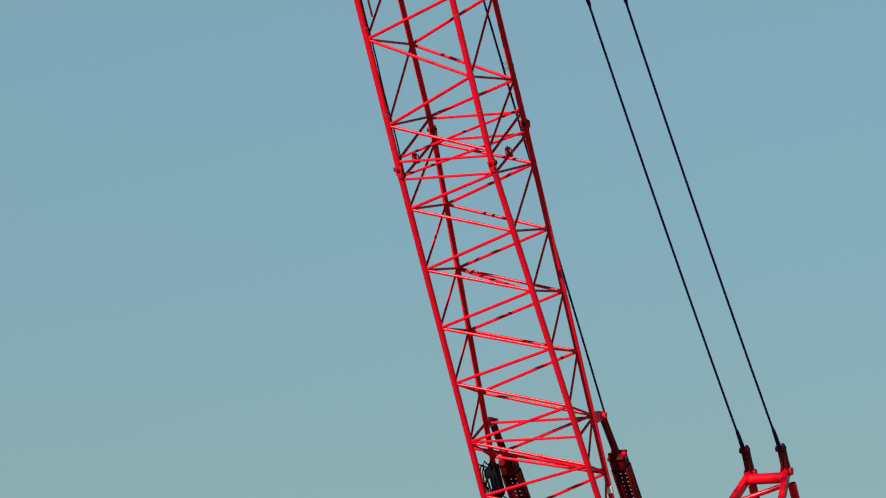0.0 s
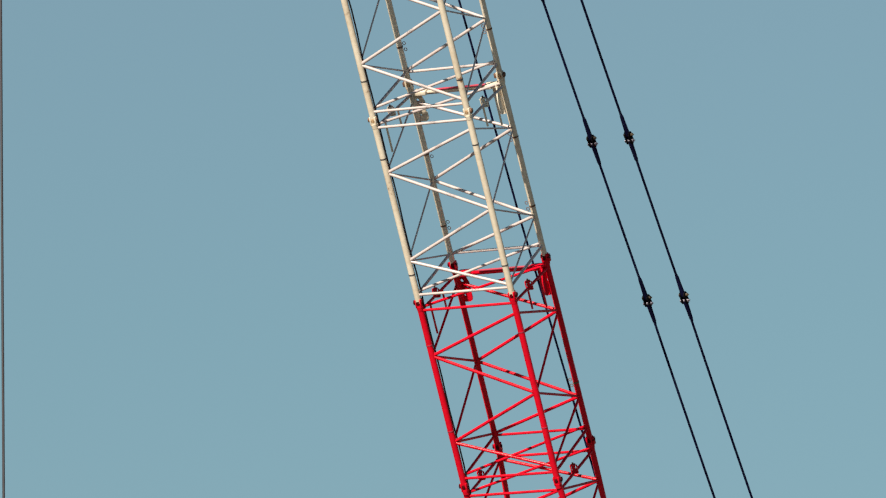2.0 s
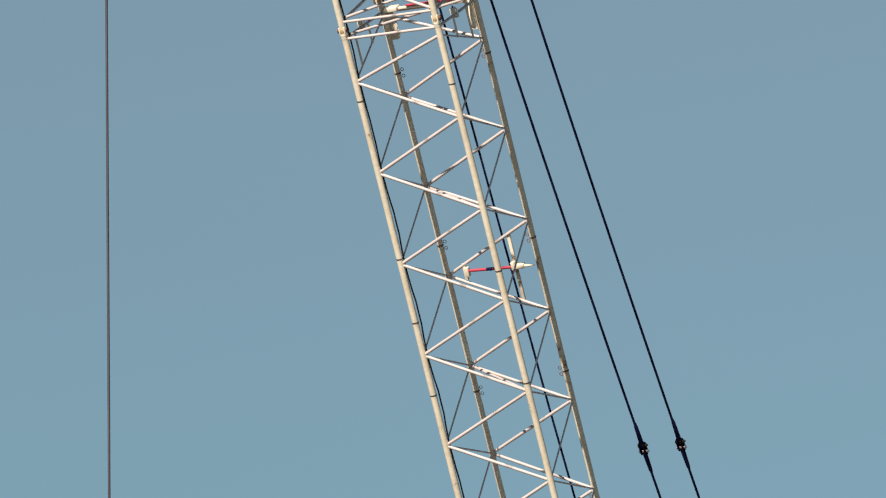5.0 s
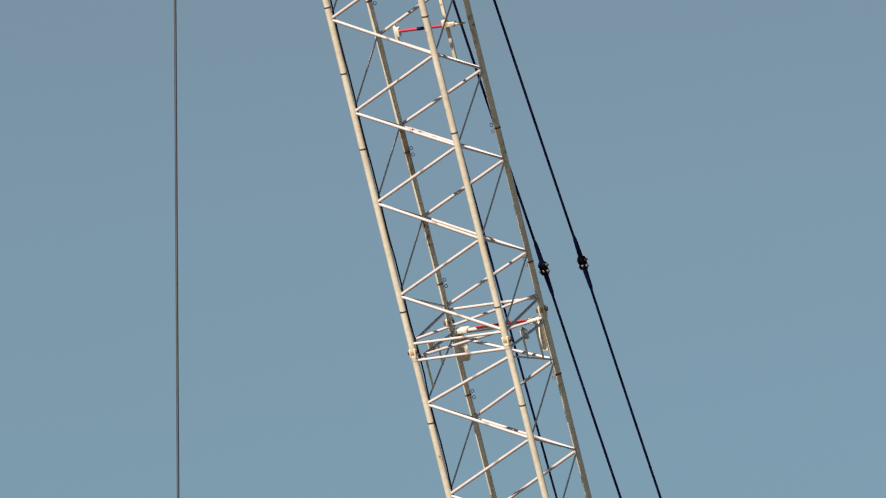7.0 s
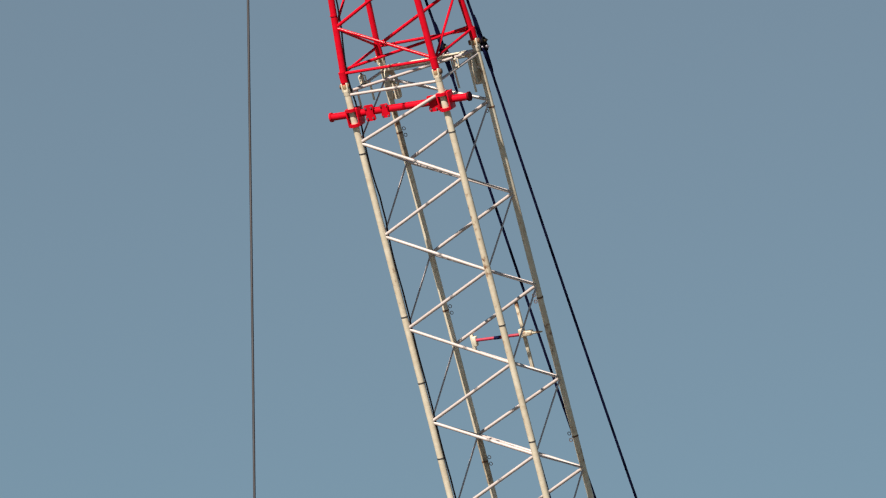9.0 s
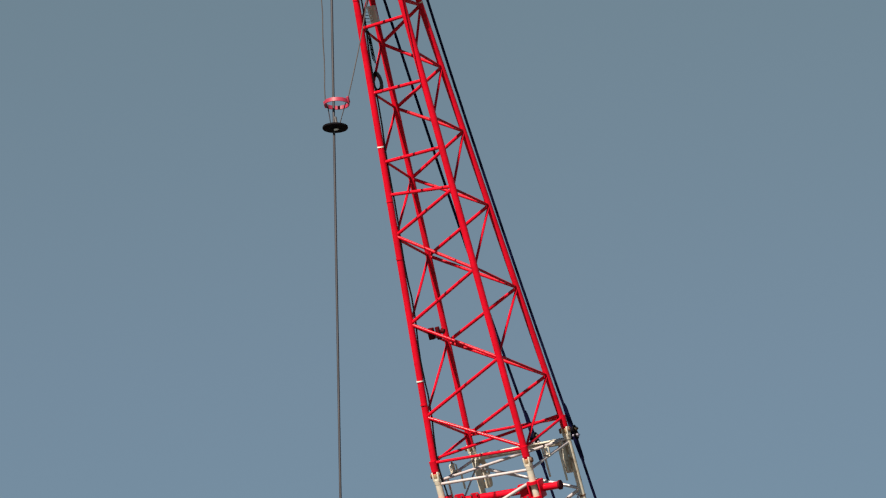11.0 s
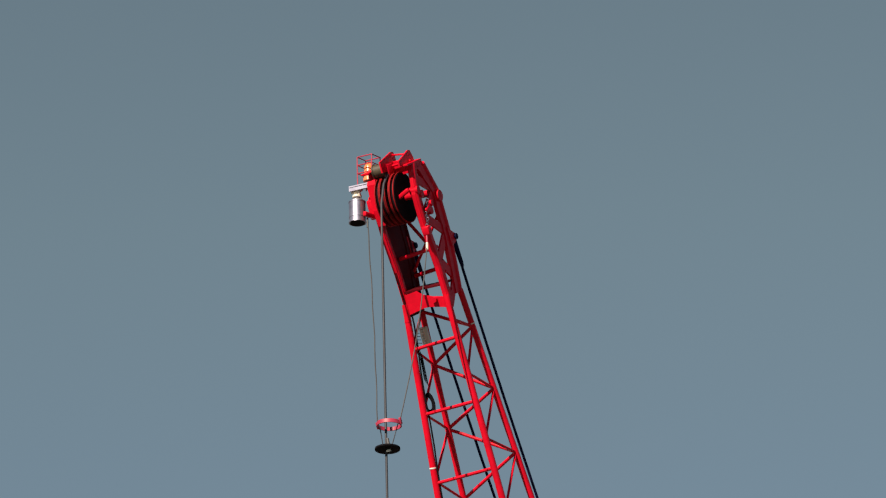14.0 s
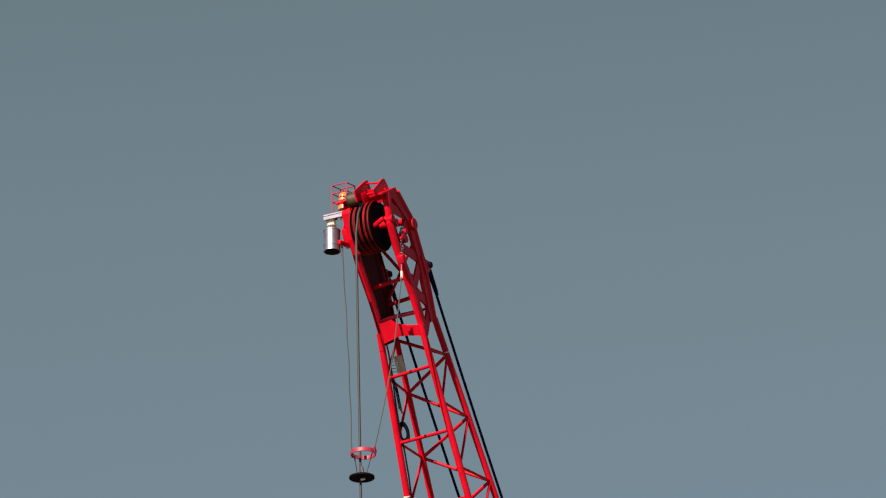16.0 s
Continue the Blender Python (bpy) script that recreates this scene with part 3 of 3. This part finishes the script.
# ---- pendants ----
KNOTS = [(-0.33, 8.62, -15.75), (-0.325, 6.52, -6.17), (-0.325, 5.85, -3.08), (-0.325, 5.19, -0.01), (-0.33, 3.49, 8.92), (-0.325, 1.95, 17.71), (-0.335, 0.69, 25.90)]
SOCKET = 0.42
for sgn in (1, -1):
    for a, b in zip(KNOTS, KNOTS[1:]):
        a, b = (Vector((p[0] * sgn, p[1], p[2])) for p in (a, b))
        v = (b - a).normalized()
        ln = (b - a).length
        ob = thing("pendant_rope", tuple(a), "dark steel boom pendant rope with swaged sockets", "wire rope", "boom pendants")
        bm = bmesh.new()
        rod(bm, [a.lerp(b, k) + Vector((0, -(0.0015 if b.z > 20 else 0.0006) * ln * ln * 4 * k * (1 - k), 0)) for k in (i / 10 for i in range(11))], 0.021, 8)
        part("rope", bm, STEEL, ob)
        for e, q in ((a, v), (b, -v)):
            bm = bmesh.new()
            cyl(bm, e + q * 0.05, e + q * SOCKET, 0.040, 12, 0.030)
            cyl(bm, e + q * (SOCKET - 0.02), e + q * (SOCKET + 0.05), 0.030, 10, 0.021)
            part("socket", bm, STEEL, ob)
    for p in KNOTS[1:-1]:
        p = Vector((p[0] * sgn, p[1], p[2]))
        ob = thing("link", tuple(p), "near-black pinned link between two pendant ropes", "rope link", "pendant links")
        bm = bmesh.new()
        for dx in (-0.035, 0.035):
            cyl(bm, p + Vector((dx - 0.012, 0.012, -0.05)), p + Vector((dx + 0.012, 0.012, -0.05)), 0.062, 14)
            cyl(bm, p + Vector((dx - 0.012, -0.012, 0.05)), p + Vector((dx + 0.012, -0.012, 0.05)), 0.062, 14)
            block(bm, p + Vector((dx, 0, 0)), (0.024, 0.11, 0.11))
        part("cheek", bm, RUBBER, ob)
        for dz in (-0.05, 0.05):
            bm = bmesh.new()
            cyl(bm, p + Vector((-0.075, 0, dz)), p + Vector((0.075, 0, dz)), 0.028, 10)
            cyl(bm, p + Vector((0.065, 0, dz)), p + Vector((0.095, 0, dz)), 0.012, 6)
            part("pin", bm, GALV if dz < 0 else OLIVE, ob, "bare steel pin")

# ---- mast at the foot of the pendants ----
mast = thing("mast", (0, 1.0, -17.6), "bright red mast head holding two pendant ropes", "crane mast")
for sgn in (1, -1):
    x = 0.33 * sgn
    hd = Vector((x, 8.68, -16.2))
    bm = bmesh.new()
    for dx in (-0.04, 0.04):
        slab(bm, [(-0.05, 0.5), (0.02, 0.53), (0.06, 0.45), (0.05, 0.2), (0.07, 0.0), (0.0, -0.08), (-0.08, 0.0), (-0.05, 0.2)], hd.x + dx - 0.022, hd.x + dx + 0.022)
    bmesh.ops.translate(bm, verts=bm.verts, vec=(0, hd.y, hd.z))
    lk = part("head_link", bm, DARK_RED, mast, "dark red link plates", smooth=False)
    tube_part("pin", hd + Vector((-0.085, -0.03, 0.45)), hd + Vector((0.085, -0.03, 0.45)), 0.05, DARK_RED, lk, 12)
    tube_part("pin", hd + Vector((-0.10, 0, 0)), hd + Vector((0.10, 0, 0)), 0.07, RED, lk, 14)
    bm = bmesh.new()
    q = Vector((x + 0.62 * sgn, 4.9, -17.0))
    v = q - hd
    rot = v.to_track_quat("Z", "X").to_matrix()
    block(bm, hd.lerp(q, 0.5), (0.15, 0.11, v.length), rot, bevel=0.02)
    part("leg", bm, RED, mast)
    bm = bmesh.new()
    block(bm, q.lerp(Vector((1.1 * sgn, 1.0, -17.2)), 0.5), (0.15, 0.11, 3.95), (Vector((1.1 * sgn, 1.0, -17.2)) - q).to_track_quat("Z", "X").to_matrix(), bevel=0.02)
    part("leg", bm, RED, mast)
    tube_part("side_link", hd + Vector((0.03 * sgn, 0.03, -0.25)), hd + Vector((0.03 * sgn, 0.06, -1.0)), 0.075, RED, mast, 12)
tube_part("cross_tube", (-0.33, 8.55, -16.25), (0.33, 8.55, -16.25), 0.095, RED, mast, 16)
tube_part("brace", (-0.36, 8.1, -16.42), (0.34, 8.4, -16.32), 0.045, RED, mast, 10)

# ---- backstops ----
for sgn in (1, -1):
    top = Vector((0.95 * sgn, 0.65, -11.15))
    low = Vector((0.95 * sgn, 0.855, -11.94))
    v = Vector((0.0, 0.165, -0.986)).normalized()
    end = low + v * 2.7
    ob = thing("backstop", tuple(top), "boom backstop with perforated housing, shade painted in dark red", "boom backstop", "boom backstops")
    # rod and housing carry the boom's shade in their dark red colour
    tube_part("rod", top, low, 0.058, DARK_RED, ob, 16, "piston rod with shade painted in dark red")
    rot = v.to_track_quat("Z", "X").to_matrix()
    ax, ay = (rot @ Vector((1, 0, 0)), rot @ Vector((0, 1, 0)))
    if abs(ax.x) < abs(ay.x):
        ax, ay = ay, ax
    ax = ax * (1 if ax.x > 0 else -1)
    ay = ay * (1 if ay.y > 0 else -1)
    turn = Matrix((ax, ay, v)).transposed()
    if turn.determinant() < 0:
        turn = Matrix((ax, -ay, v)).transposed()
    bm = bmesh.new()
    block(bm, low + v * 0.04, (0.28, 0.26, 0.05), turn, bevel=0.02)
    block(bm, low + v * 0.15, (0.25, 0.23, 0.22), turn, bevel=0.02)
    part("collar", bm, DARK_RED, ob)
    for e in (-1, 1):
        tube_part("bolt", low + ax * (0.12 * e) + v * 0.0, low + ax * (0.12 * e) + v * 0.10, 0.032, RED, ob, 10)
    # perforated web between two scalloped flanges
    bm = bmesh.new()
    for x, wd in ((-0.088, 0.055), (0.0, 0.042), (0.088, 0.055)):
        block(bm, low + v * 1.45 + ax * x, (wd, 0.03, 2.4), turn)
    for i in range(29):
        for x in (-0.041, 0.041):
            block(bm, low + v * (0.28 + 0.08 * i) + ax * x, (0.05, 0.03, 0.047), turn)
    part("perforated_web", bm, DARK_RED, ob, smooth=False)
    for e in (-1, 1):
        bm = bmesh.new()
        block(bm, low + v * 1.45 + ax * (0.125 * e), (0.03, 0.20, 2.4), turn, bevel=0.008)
        fl = part("flange", bm, DARK_RED, ob)
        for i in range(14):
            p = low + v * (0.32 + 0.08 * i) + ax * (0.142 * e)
            tube_part("bolt", p - ax * 0.012, p + ax * 0.012, 0.026, DARK_RED, fl, 8)
    tube_part("stay", end - v * 0.2, Vector((0.95 * sgn, 1.5, -16.9)), 0.08, RED, ob, 12)
motor = thing("equipment_box", (-0.82, 0.05, -11.84), "dark equipment with hoses behind the boom foot", "machine box")
bm = bmesh.new()
block(bm, (-0.83, 0.05, -11.94), (0.15, 0.22, 0.55), bevel=0.05)
cyl(bm, (-0.94, -0.02, -11.76), (-0.76, -0.02, -11.76), 0.085, 14)
cyl(bm, (-0.84, -0.05, -12.04), (-0.84, -0.05, -12.29), 0.06, 12)
part("body", bm, RUBBER, motor)
rng = random.Random(9)
for i in range(9):
    bm = bmesh.new()
    x = -0.98 + 0.035 * i
    k = rng.uniform(-0.06, 0.06)
    rod(bm, [(x, 0.05, -11.69), (x - 0.04, -0.03, -11.58 + k), (x - 0.05, -0.10, -11.66 + k), (x - 0.03 + k * 0.5, -0.12, -11.84 - 0.03 * i), (x + 0.02 - k, -0.06, -12.19), (x + 0.03, 0.0, -12.64)], 0.011, 6)
    part("hose", bm, RUBBER, motor)
tube_part("bracket", (-0.83, 0.05, -12.04), (-0.90, 0.1, -12.74), 0.04, DARK_RED, motor)

# ---- ropes and cables ----
def line_at(z):
    """The hoist rope's place at height z; it hangs a little off plumb."""
    return BOOM_INV @ Vector((-6.675 - 0.003 * max(0.0, 26.0 - z), 96.2, z))


hoist = thing("hoist_rope", tuple(line_at(42.7)), "grey steel hoist rope hanging plumb from the boom head", "wire rope")
bm = bmesh.new()
rod(bm, [line_at(z) for z in (9.0, 20.0, 30.0, 38.0, 42.75)] + [(0, -0.40, 26.96), (0, -0.22, 27.06), (0, -0.03, 27.08)], 0.019, 8)
part("rope", bm, WIRE, hoist)
bm = bmesh.new()
cyl(bm, line_at(8.2), line_at(9.05), 0.12, 14, 0.06)
part("ball_weight", bm, RED, hoist)

back_line = thing("hoist_line", (0.0, 2.9, -12.5), "dark hoist rope running behind the boom to its winch", "wire rope")
bm = bmesh.new()
rod(bm, [(0.05, 3.2, -17.0), (0.05, 2.70, -12.05), (0.05, 2.40, -9.4), (0.05, 2.10, -6.4), (0.05, 1.75, -2.9), (0.05, 1.52, 0.2), (0.05, 1.37, 2.1), (0.05, 0.95, 9.4), (0.05, 0.87, 11.1), (0.05, 0.75, 13.7), (0.05, 0.74, 17.75), (0.05, 0.64, 21.9), (0.05, 0.56, 24.9), (0.0, 0.36, 26.8)], 0.018, 8)
part("rope", bm, STEEL, back_line)

# limit switch: ring and disc on the hoist rope
ring = thing("limit_ring", tuple(line_at(39.32)), "faded red ring hung round the hoist rope by wires", "limit weight")
cz = line_at(39.32) + Vector((0.053, 0, 0))
bm = bmesh.new()
tube_ring(bm, cz, 0.182, 0.166, 0.055, UP, 36)
rg = part("band", bm, PINK, ring)
for sgn in (-1, 1):
    bm = bmesh.new()
    block(bm, cz + Vector((0.185 * sgn, 0, 0)) + UP * 0.02, (0.03, 0.05, 0.10), bevel=0.008)
    part("lug", bm, PINK, rg)
disc = thing("limit_disc", tuple(line_at(38.955)), "near-black disc weight with a pale clip on the hoist rope", "limit weight")
dz = line_at(38.955) + Vector((0.021, 0, 0))
bm = bmesh.new()
tube_ring(bm, dz, 0.182, 0.05, 0.024, UP, 36)
part("plate", bm, RUBBER, disc, smooth=True)
bm = bmesh.new()
tube_ring(bm, dz + UP * 0.03, 0.06, 0.03, 0.06, UP, 16)
cyl(bm, dz + UP * 0.05 + Vector((0.02, 0, 0)), dz + UP * 0.16, 0.022, 8)
part("clip", bm, DULL, disc)
bm = bmesh.new()
block(bm, dz - UP * 0.026 + Vector((0.03, -0.03, 0)), (0.055, 0.05, 0.03), bevel=0.006)
part("tag", bm, WHITE, disc, "small pale clip under the disc")
for sgn in (-1, 1):
    tube_part("wire", dz + Vector((0.06 * sgn, 0, 0)), cz + Vector((0.15 * sgn, 0, 0)), 0.008, WIRE, disc, 6)
w1 = thing("switch_wire", (-0.40, -0.50, 26.5), "thin slack wire from the boom head to the ring", "wire rope", "switch wires")
bm = bmesh.new()
p0, p1 = Vector((-0.362, -0.49, 26.5)), cz + Vector((-0.185, 0, 0)) + UP * 0.05
rod(bm, [p0.lerp(p1, k) + Vector((0.018 * math.sin(3.14 * k), 0, 0)) + Vector((0.006 * math.sin(k * 25), 0, 0)) for k in (i / 14 for i in range(15))], 0.0090, 6)
part("wire", bm, DULL, w1)
tube_part("shackle", p0 + UP * 0.05, p0 - UP * 0.10, 0.015, DULL, w1, 8)
w2 = thing("switch_wire", (0.30, -0.02, 26.2), "thin slack wire hung on a chain and red switch", "wire rope", "switch wires")
s0 = Vector((0.39, -0.22, 26.15))
s1 = s0 - UP * 0.22
bm = bmesh.new()
p1 = cz + Vector((0.185, 0, 0)) + UP * 0.05
rod(bm, [s1.lerp(p1, k) + Vector((0.05 * math.sin(3.14 * k), 0.0, -0.03 * math.sin(3.14 * k))) for k in (i / 12 for i in range(13))], 0.0090, 6)
part("wire", bm, DULL, w2)
bm = bmesh.new()
block(bm, s0, (0.11, 0.11, 0.13), bevel=0.015)
part("switch_box", bm, RED, w2)
tube_part("rod", s0 - UP * 0.06, s1, 0.013, PINK, w2, 10)
tube_part("shackle", s1 + UP * 0.03, s1 - UP * 0.08, 0.020, CREAM, w2, 8)
bm = bmesh.new()
for i in range(9):
    torus(bm, s0 + UP * (0.08 + 0.05 * i) + Vector((0.02 * math.sin(i), 0, 0)), 0.022, 0.0065, (1, 0, 0) if i % 2 else (0, 1, 0), 10, 5)
part("chain", bm, GALV, w2)

# warning lamp in its cage, wind gauge can, and their bracket
BASE = Vector((-0.498, 0.13, 26.92))
lamp = thing("warning_lamp", tuple(BASE), "orange warning beacon inside a faded red wire cage", "beacon")
side = Vector((1, 0, 0))
fwd = UP.cross(side).normalized()
for i in range(4):
    a = BASE + side * (0.12 if i % 2 else -0.12) + fwd * (0.13 if i > 1 else -0.13)
    tube_part("cage_bar", a + UP * 0.02, a + UP * (0.50 if i > 1 else 0.46), 0.009, PINK, lamp, 6)
for h in (0.2, 0.33, 0.46):
    bm = bmesh.new()
    cs = [BASE + side * x + fwd * y + UP * (h + (0.04 if y > 0 else 0.0)) for x, y in ((-0.12, -0.13), (0.12, -0.13), (0.12, 0.13), (-0.12, 0.13))]
    for i in range(4):
        cyl(bm, cs[i], cs[(i + 1) % 4], 0.009, 6)
    part("cage_hoop", bm, PINK, lamp)
bm = bmesh.new()
cyl(bm, BASE + UP * 0.1, BASE + UP * 0.16, 0.085, 16)
cyl(bm, BASE + UP * 0.16, BASE + UP * 0.32, 0.078, 16, 0.07)
cyl(bm, BASE + UP * 0.32, BASE + UP * 0.40, 0.07, 16, 0.03)
part("lens", bm, BEACON, lamp)
tube_part("stem", BASE - UP * 0.02, BASE + UP * 0.11, 0.05, RUST, lamp, 12)
arm = thing("lamp_bracket", (-0.55, 0.0, 26.9), "grey steel angle bracket on the boom head", "bracket")
bm = bmesh.new()
rot = Matrix.Rotation(radians(-30), 3, "X")
block(bm, (-0.48, -0.02, 26.97), (0.46, 0.16, 0.02), rot)
block(bm, (-0.48, -0.10, 26.965), (0.46, 0.02, 0.05), rot)
part("angle", bm, GALV, arm, smooth=False)
can = thing("lamp_can", (-0.68, -0.2, 26.7), "silver cylindrical lamp hanging below the bracket", "lamp")
CT = Vector((-0.63, -0.08, 26.82)) + UP * 0.06
bm = bmesh.new()
cyl(bm, CT - UP * 0.115, CT - UP * 0.44, 0.122, 28)
cyl(bm, CT - UP * 0.085, CT - UP * 0.115, 0.085, 24, 0.122)
cn = part("body", bm, GALV, can)
for h, r in ((0.125, 0.127), (0.36, 0.127), (0.44, 0.129)):
    bm = bmesh.new()
    tube_ring(bm, CT - UP * h, r, r - 0.02, 0.018, UP, 28)
    part("rim", bm, GALV, cn)
bm = bmesh.new()
cyl(bm, CT - UP * 0.43, CT - UP * 0.455, 0.11, 24)
part("glass", bm, RUBBER, can, "dark lens at the bottom")
bm = bmesh.new()
cyl(bm, CT + UP * 0.12, CT - UP * 0.09, 0.040, 14)
cyl(bm, CT - UP * 0.015, CT - UP * 0.045, 0.068, 16)
block(bm, CT + UP * 0.055, (0.15, 0.12, 0.045), bevel=0.01)
block(bm, CT + UP * 0.02 + Vector((0.05, -0.03, 0)), (0.03, 0.05, 0.10), bevel=0.008)
part("neck", bm, CREAM, can)

# control box, cable coil, electric cable along the front chord
box = thing("junction_box", (-0.33, 0.32, 24.6), "cream junction box with a row of glands", "junction box")
bm = bmesh.new()
block(bm, (-0.32, 0.30, 24.60), (0.12, 0.06, 0.28), bevel=0.01)
part("case", bm, CREAM, box)
for i in range(5):
    tube_part("gland", (-0.34, 0.27, 24.50 + 0.05 * i), (-0.34, 0.23, 24.50 + 0.05 * i), 0.017, WHITE, box, 8)
tube_part("bracket", (-0.33, 0.30, 24.60), at("C", 24.58), 0.02, RED, box)
for i in range(4):
    bm = bmesh.new()
    p = Vector((-0.36, 0.22, 24.52 + 0.05 * i))
    rod(bm, [p, p + Vector((-0.03, -0.07, 0.02)), p + Vector((-0.05 + 0.015 * i, -0.16, -0.06)), p + Vector((0.0 + 0.012 * i, -0.19, -0.22 - 0.05 * i)), Vector((-0.37 + 0.012 * i, 0.0, 24.0 - 0.03 * i))], 0.0055, 6)
    part("cable", bm, RUBBER, box, "thin black cable")
coil = thing("cable_coil", (-0.38, -0.10, 23.7), "black cable coil tied to the boom chord", "cable coil")
bm = bmesh.new()
for i in range(3):
    torus(bm, (-0.37 + 0.010 * i, -0.06, 23.66), 0.050 + 0.006 * i, 0.011, (0.3, -1, 0.1), 26, 6, 2.3)
part("loops", bm, RUBBER, coil)
cable = thing("electric_cable", tuple(at("A", -3.0)), "black electric cable strapped along a boom chord", "cable")
bm = bmesh.new()
pts, s = [], -6.3
rng = random.Random(4)
while s < 24.4:
    step = 1.44
    sag = rng.uniform(0.008, 0.04)
    for i in range(8):
        u = i / 8
        p = at("A", s + step * u)
        pts.append(p + Vector((0.056 + sag * math.sin(3.1416 * u) ** 2 * (1 if i % 2 else 0.8), 0.02, 0)))
    s += step
rod(bm, pts, 0.013, 6)
part("cable", bm, RUBBER, cable)

# ---- what carries it: deck, tracks and the ground ----
GROUND_Z = 3.4
foot = BOOM @ Vector((0, 0.02, -14.95))
deck = new("crane_base")
tagged(deck, "plain red crane deck on two dark crawler tracks", "crane base")
yaw = math.atan2(-0.40958, 0.91227)
deck.matrix_world = Matrix.Translation((foot.x, foot.y, GROUND_Z)) @ Matrix.Rotation(yaw, 4, "Z")
for x in (-1.9, 1.9):
    bm = bmesh.new()
    block(bm, (x, 2.0, 0.5), (0.8, 6.2, 1.0), bevel=0.35)
    part("track", bm, RUBBER, deck)
bm = bmesh.new()
block(bm, (0, 2.2, 1.3), (3.0, 4.0, 0.6), bevel=0.05)
block(bm, (0, 2.8, 1.9), (2.8, 5.4, 0.6), bevel=0.05)
part("body", bm, RED, deck)
for x in (-0.95, 0.95):
    bm = bmesh.new()
    slab(bm, [(-0.35, foot.z - GROUND_Z + 0.2), (0.35, foot.z - GROUND_Z + 0.2), (1.4, 1.7), (-0.4, 1.7)], x - 0.06, x + 0.06)
    part("boom_bracket", bm, RED, deck, smooth=False)

bm = bmesh.new()
N = 80
grid = []
for i in range(N + 1):
    row = []
    for j in range(N + 1):
        a, b = i / N * 2 - 1, j / N * 2 - 1
        x, y = 4000 * a * abs(a) ** 1.6, 100 + 4000 * b * abs(b) ** 1.6
        r = math.hypot(x - foot.x, y - foot.y)
        k = max(0.0, min(1.0, (75 - r) / 50))
        row.append(bm.verts.new((x, y, GROUND_Z * k * k * (3 - 2 * k) + (0.35 * noise.noise((x * 0.02, y * 0.02, 0)) if r > 30 else 0))))
    grid.append(row)
for i in range(N):
    for j in range(N):
        bm.faces.new((grid[i][j], grid[i + 1][j], grid[i + 1][j + 1], grid[i][j + 1]))
me = bpy.data.meshes.new("ground")
bmesh.ops.recalc_face_normals(bm, faces=bm.faces)
bm.to_mesh(me)
bm.free()
me.materials.append(EARTH)
tagged(new("ground", me), "dry bare earth round the crane", "ground", kind="structure")
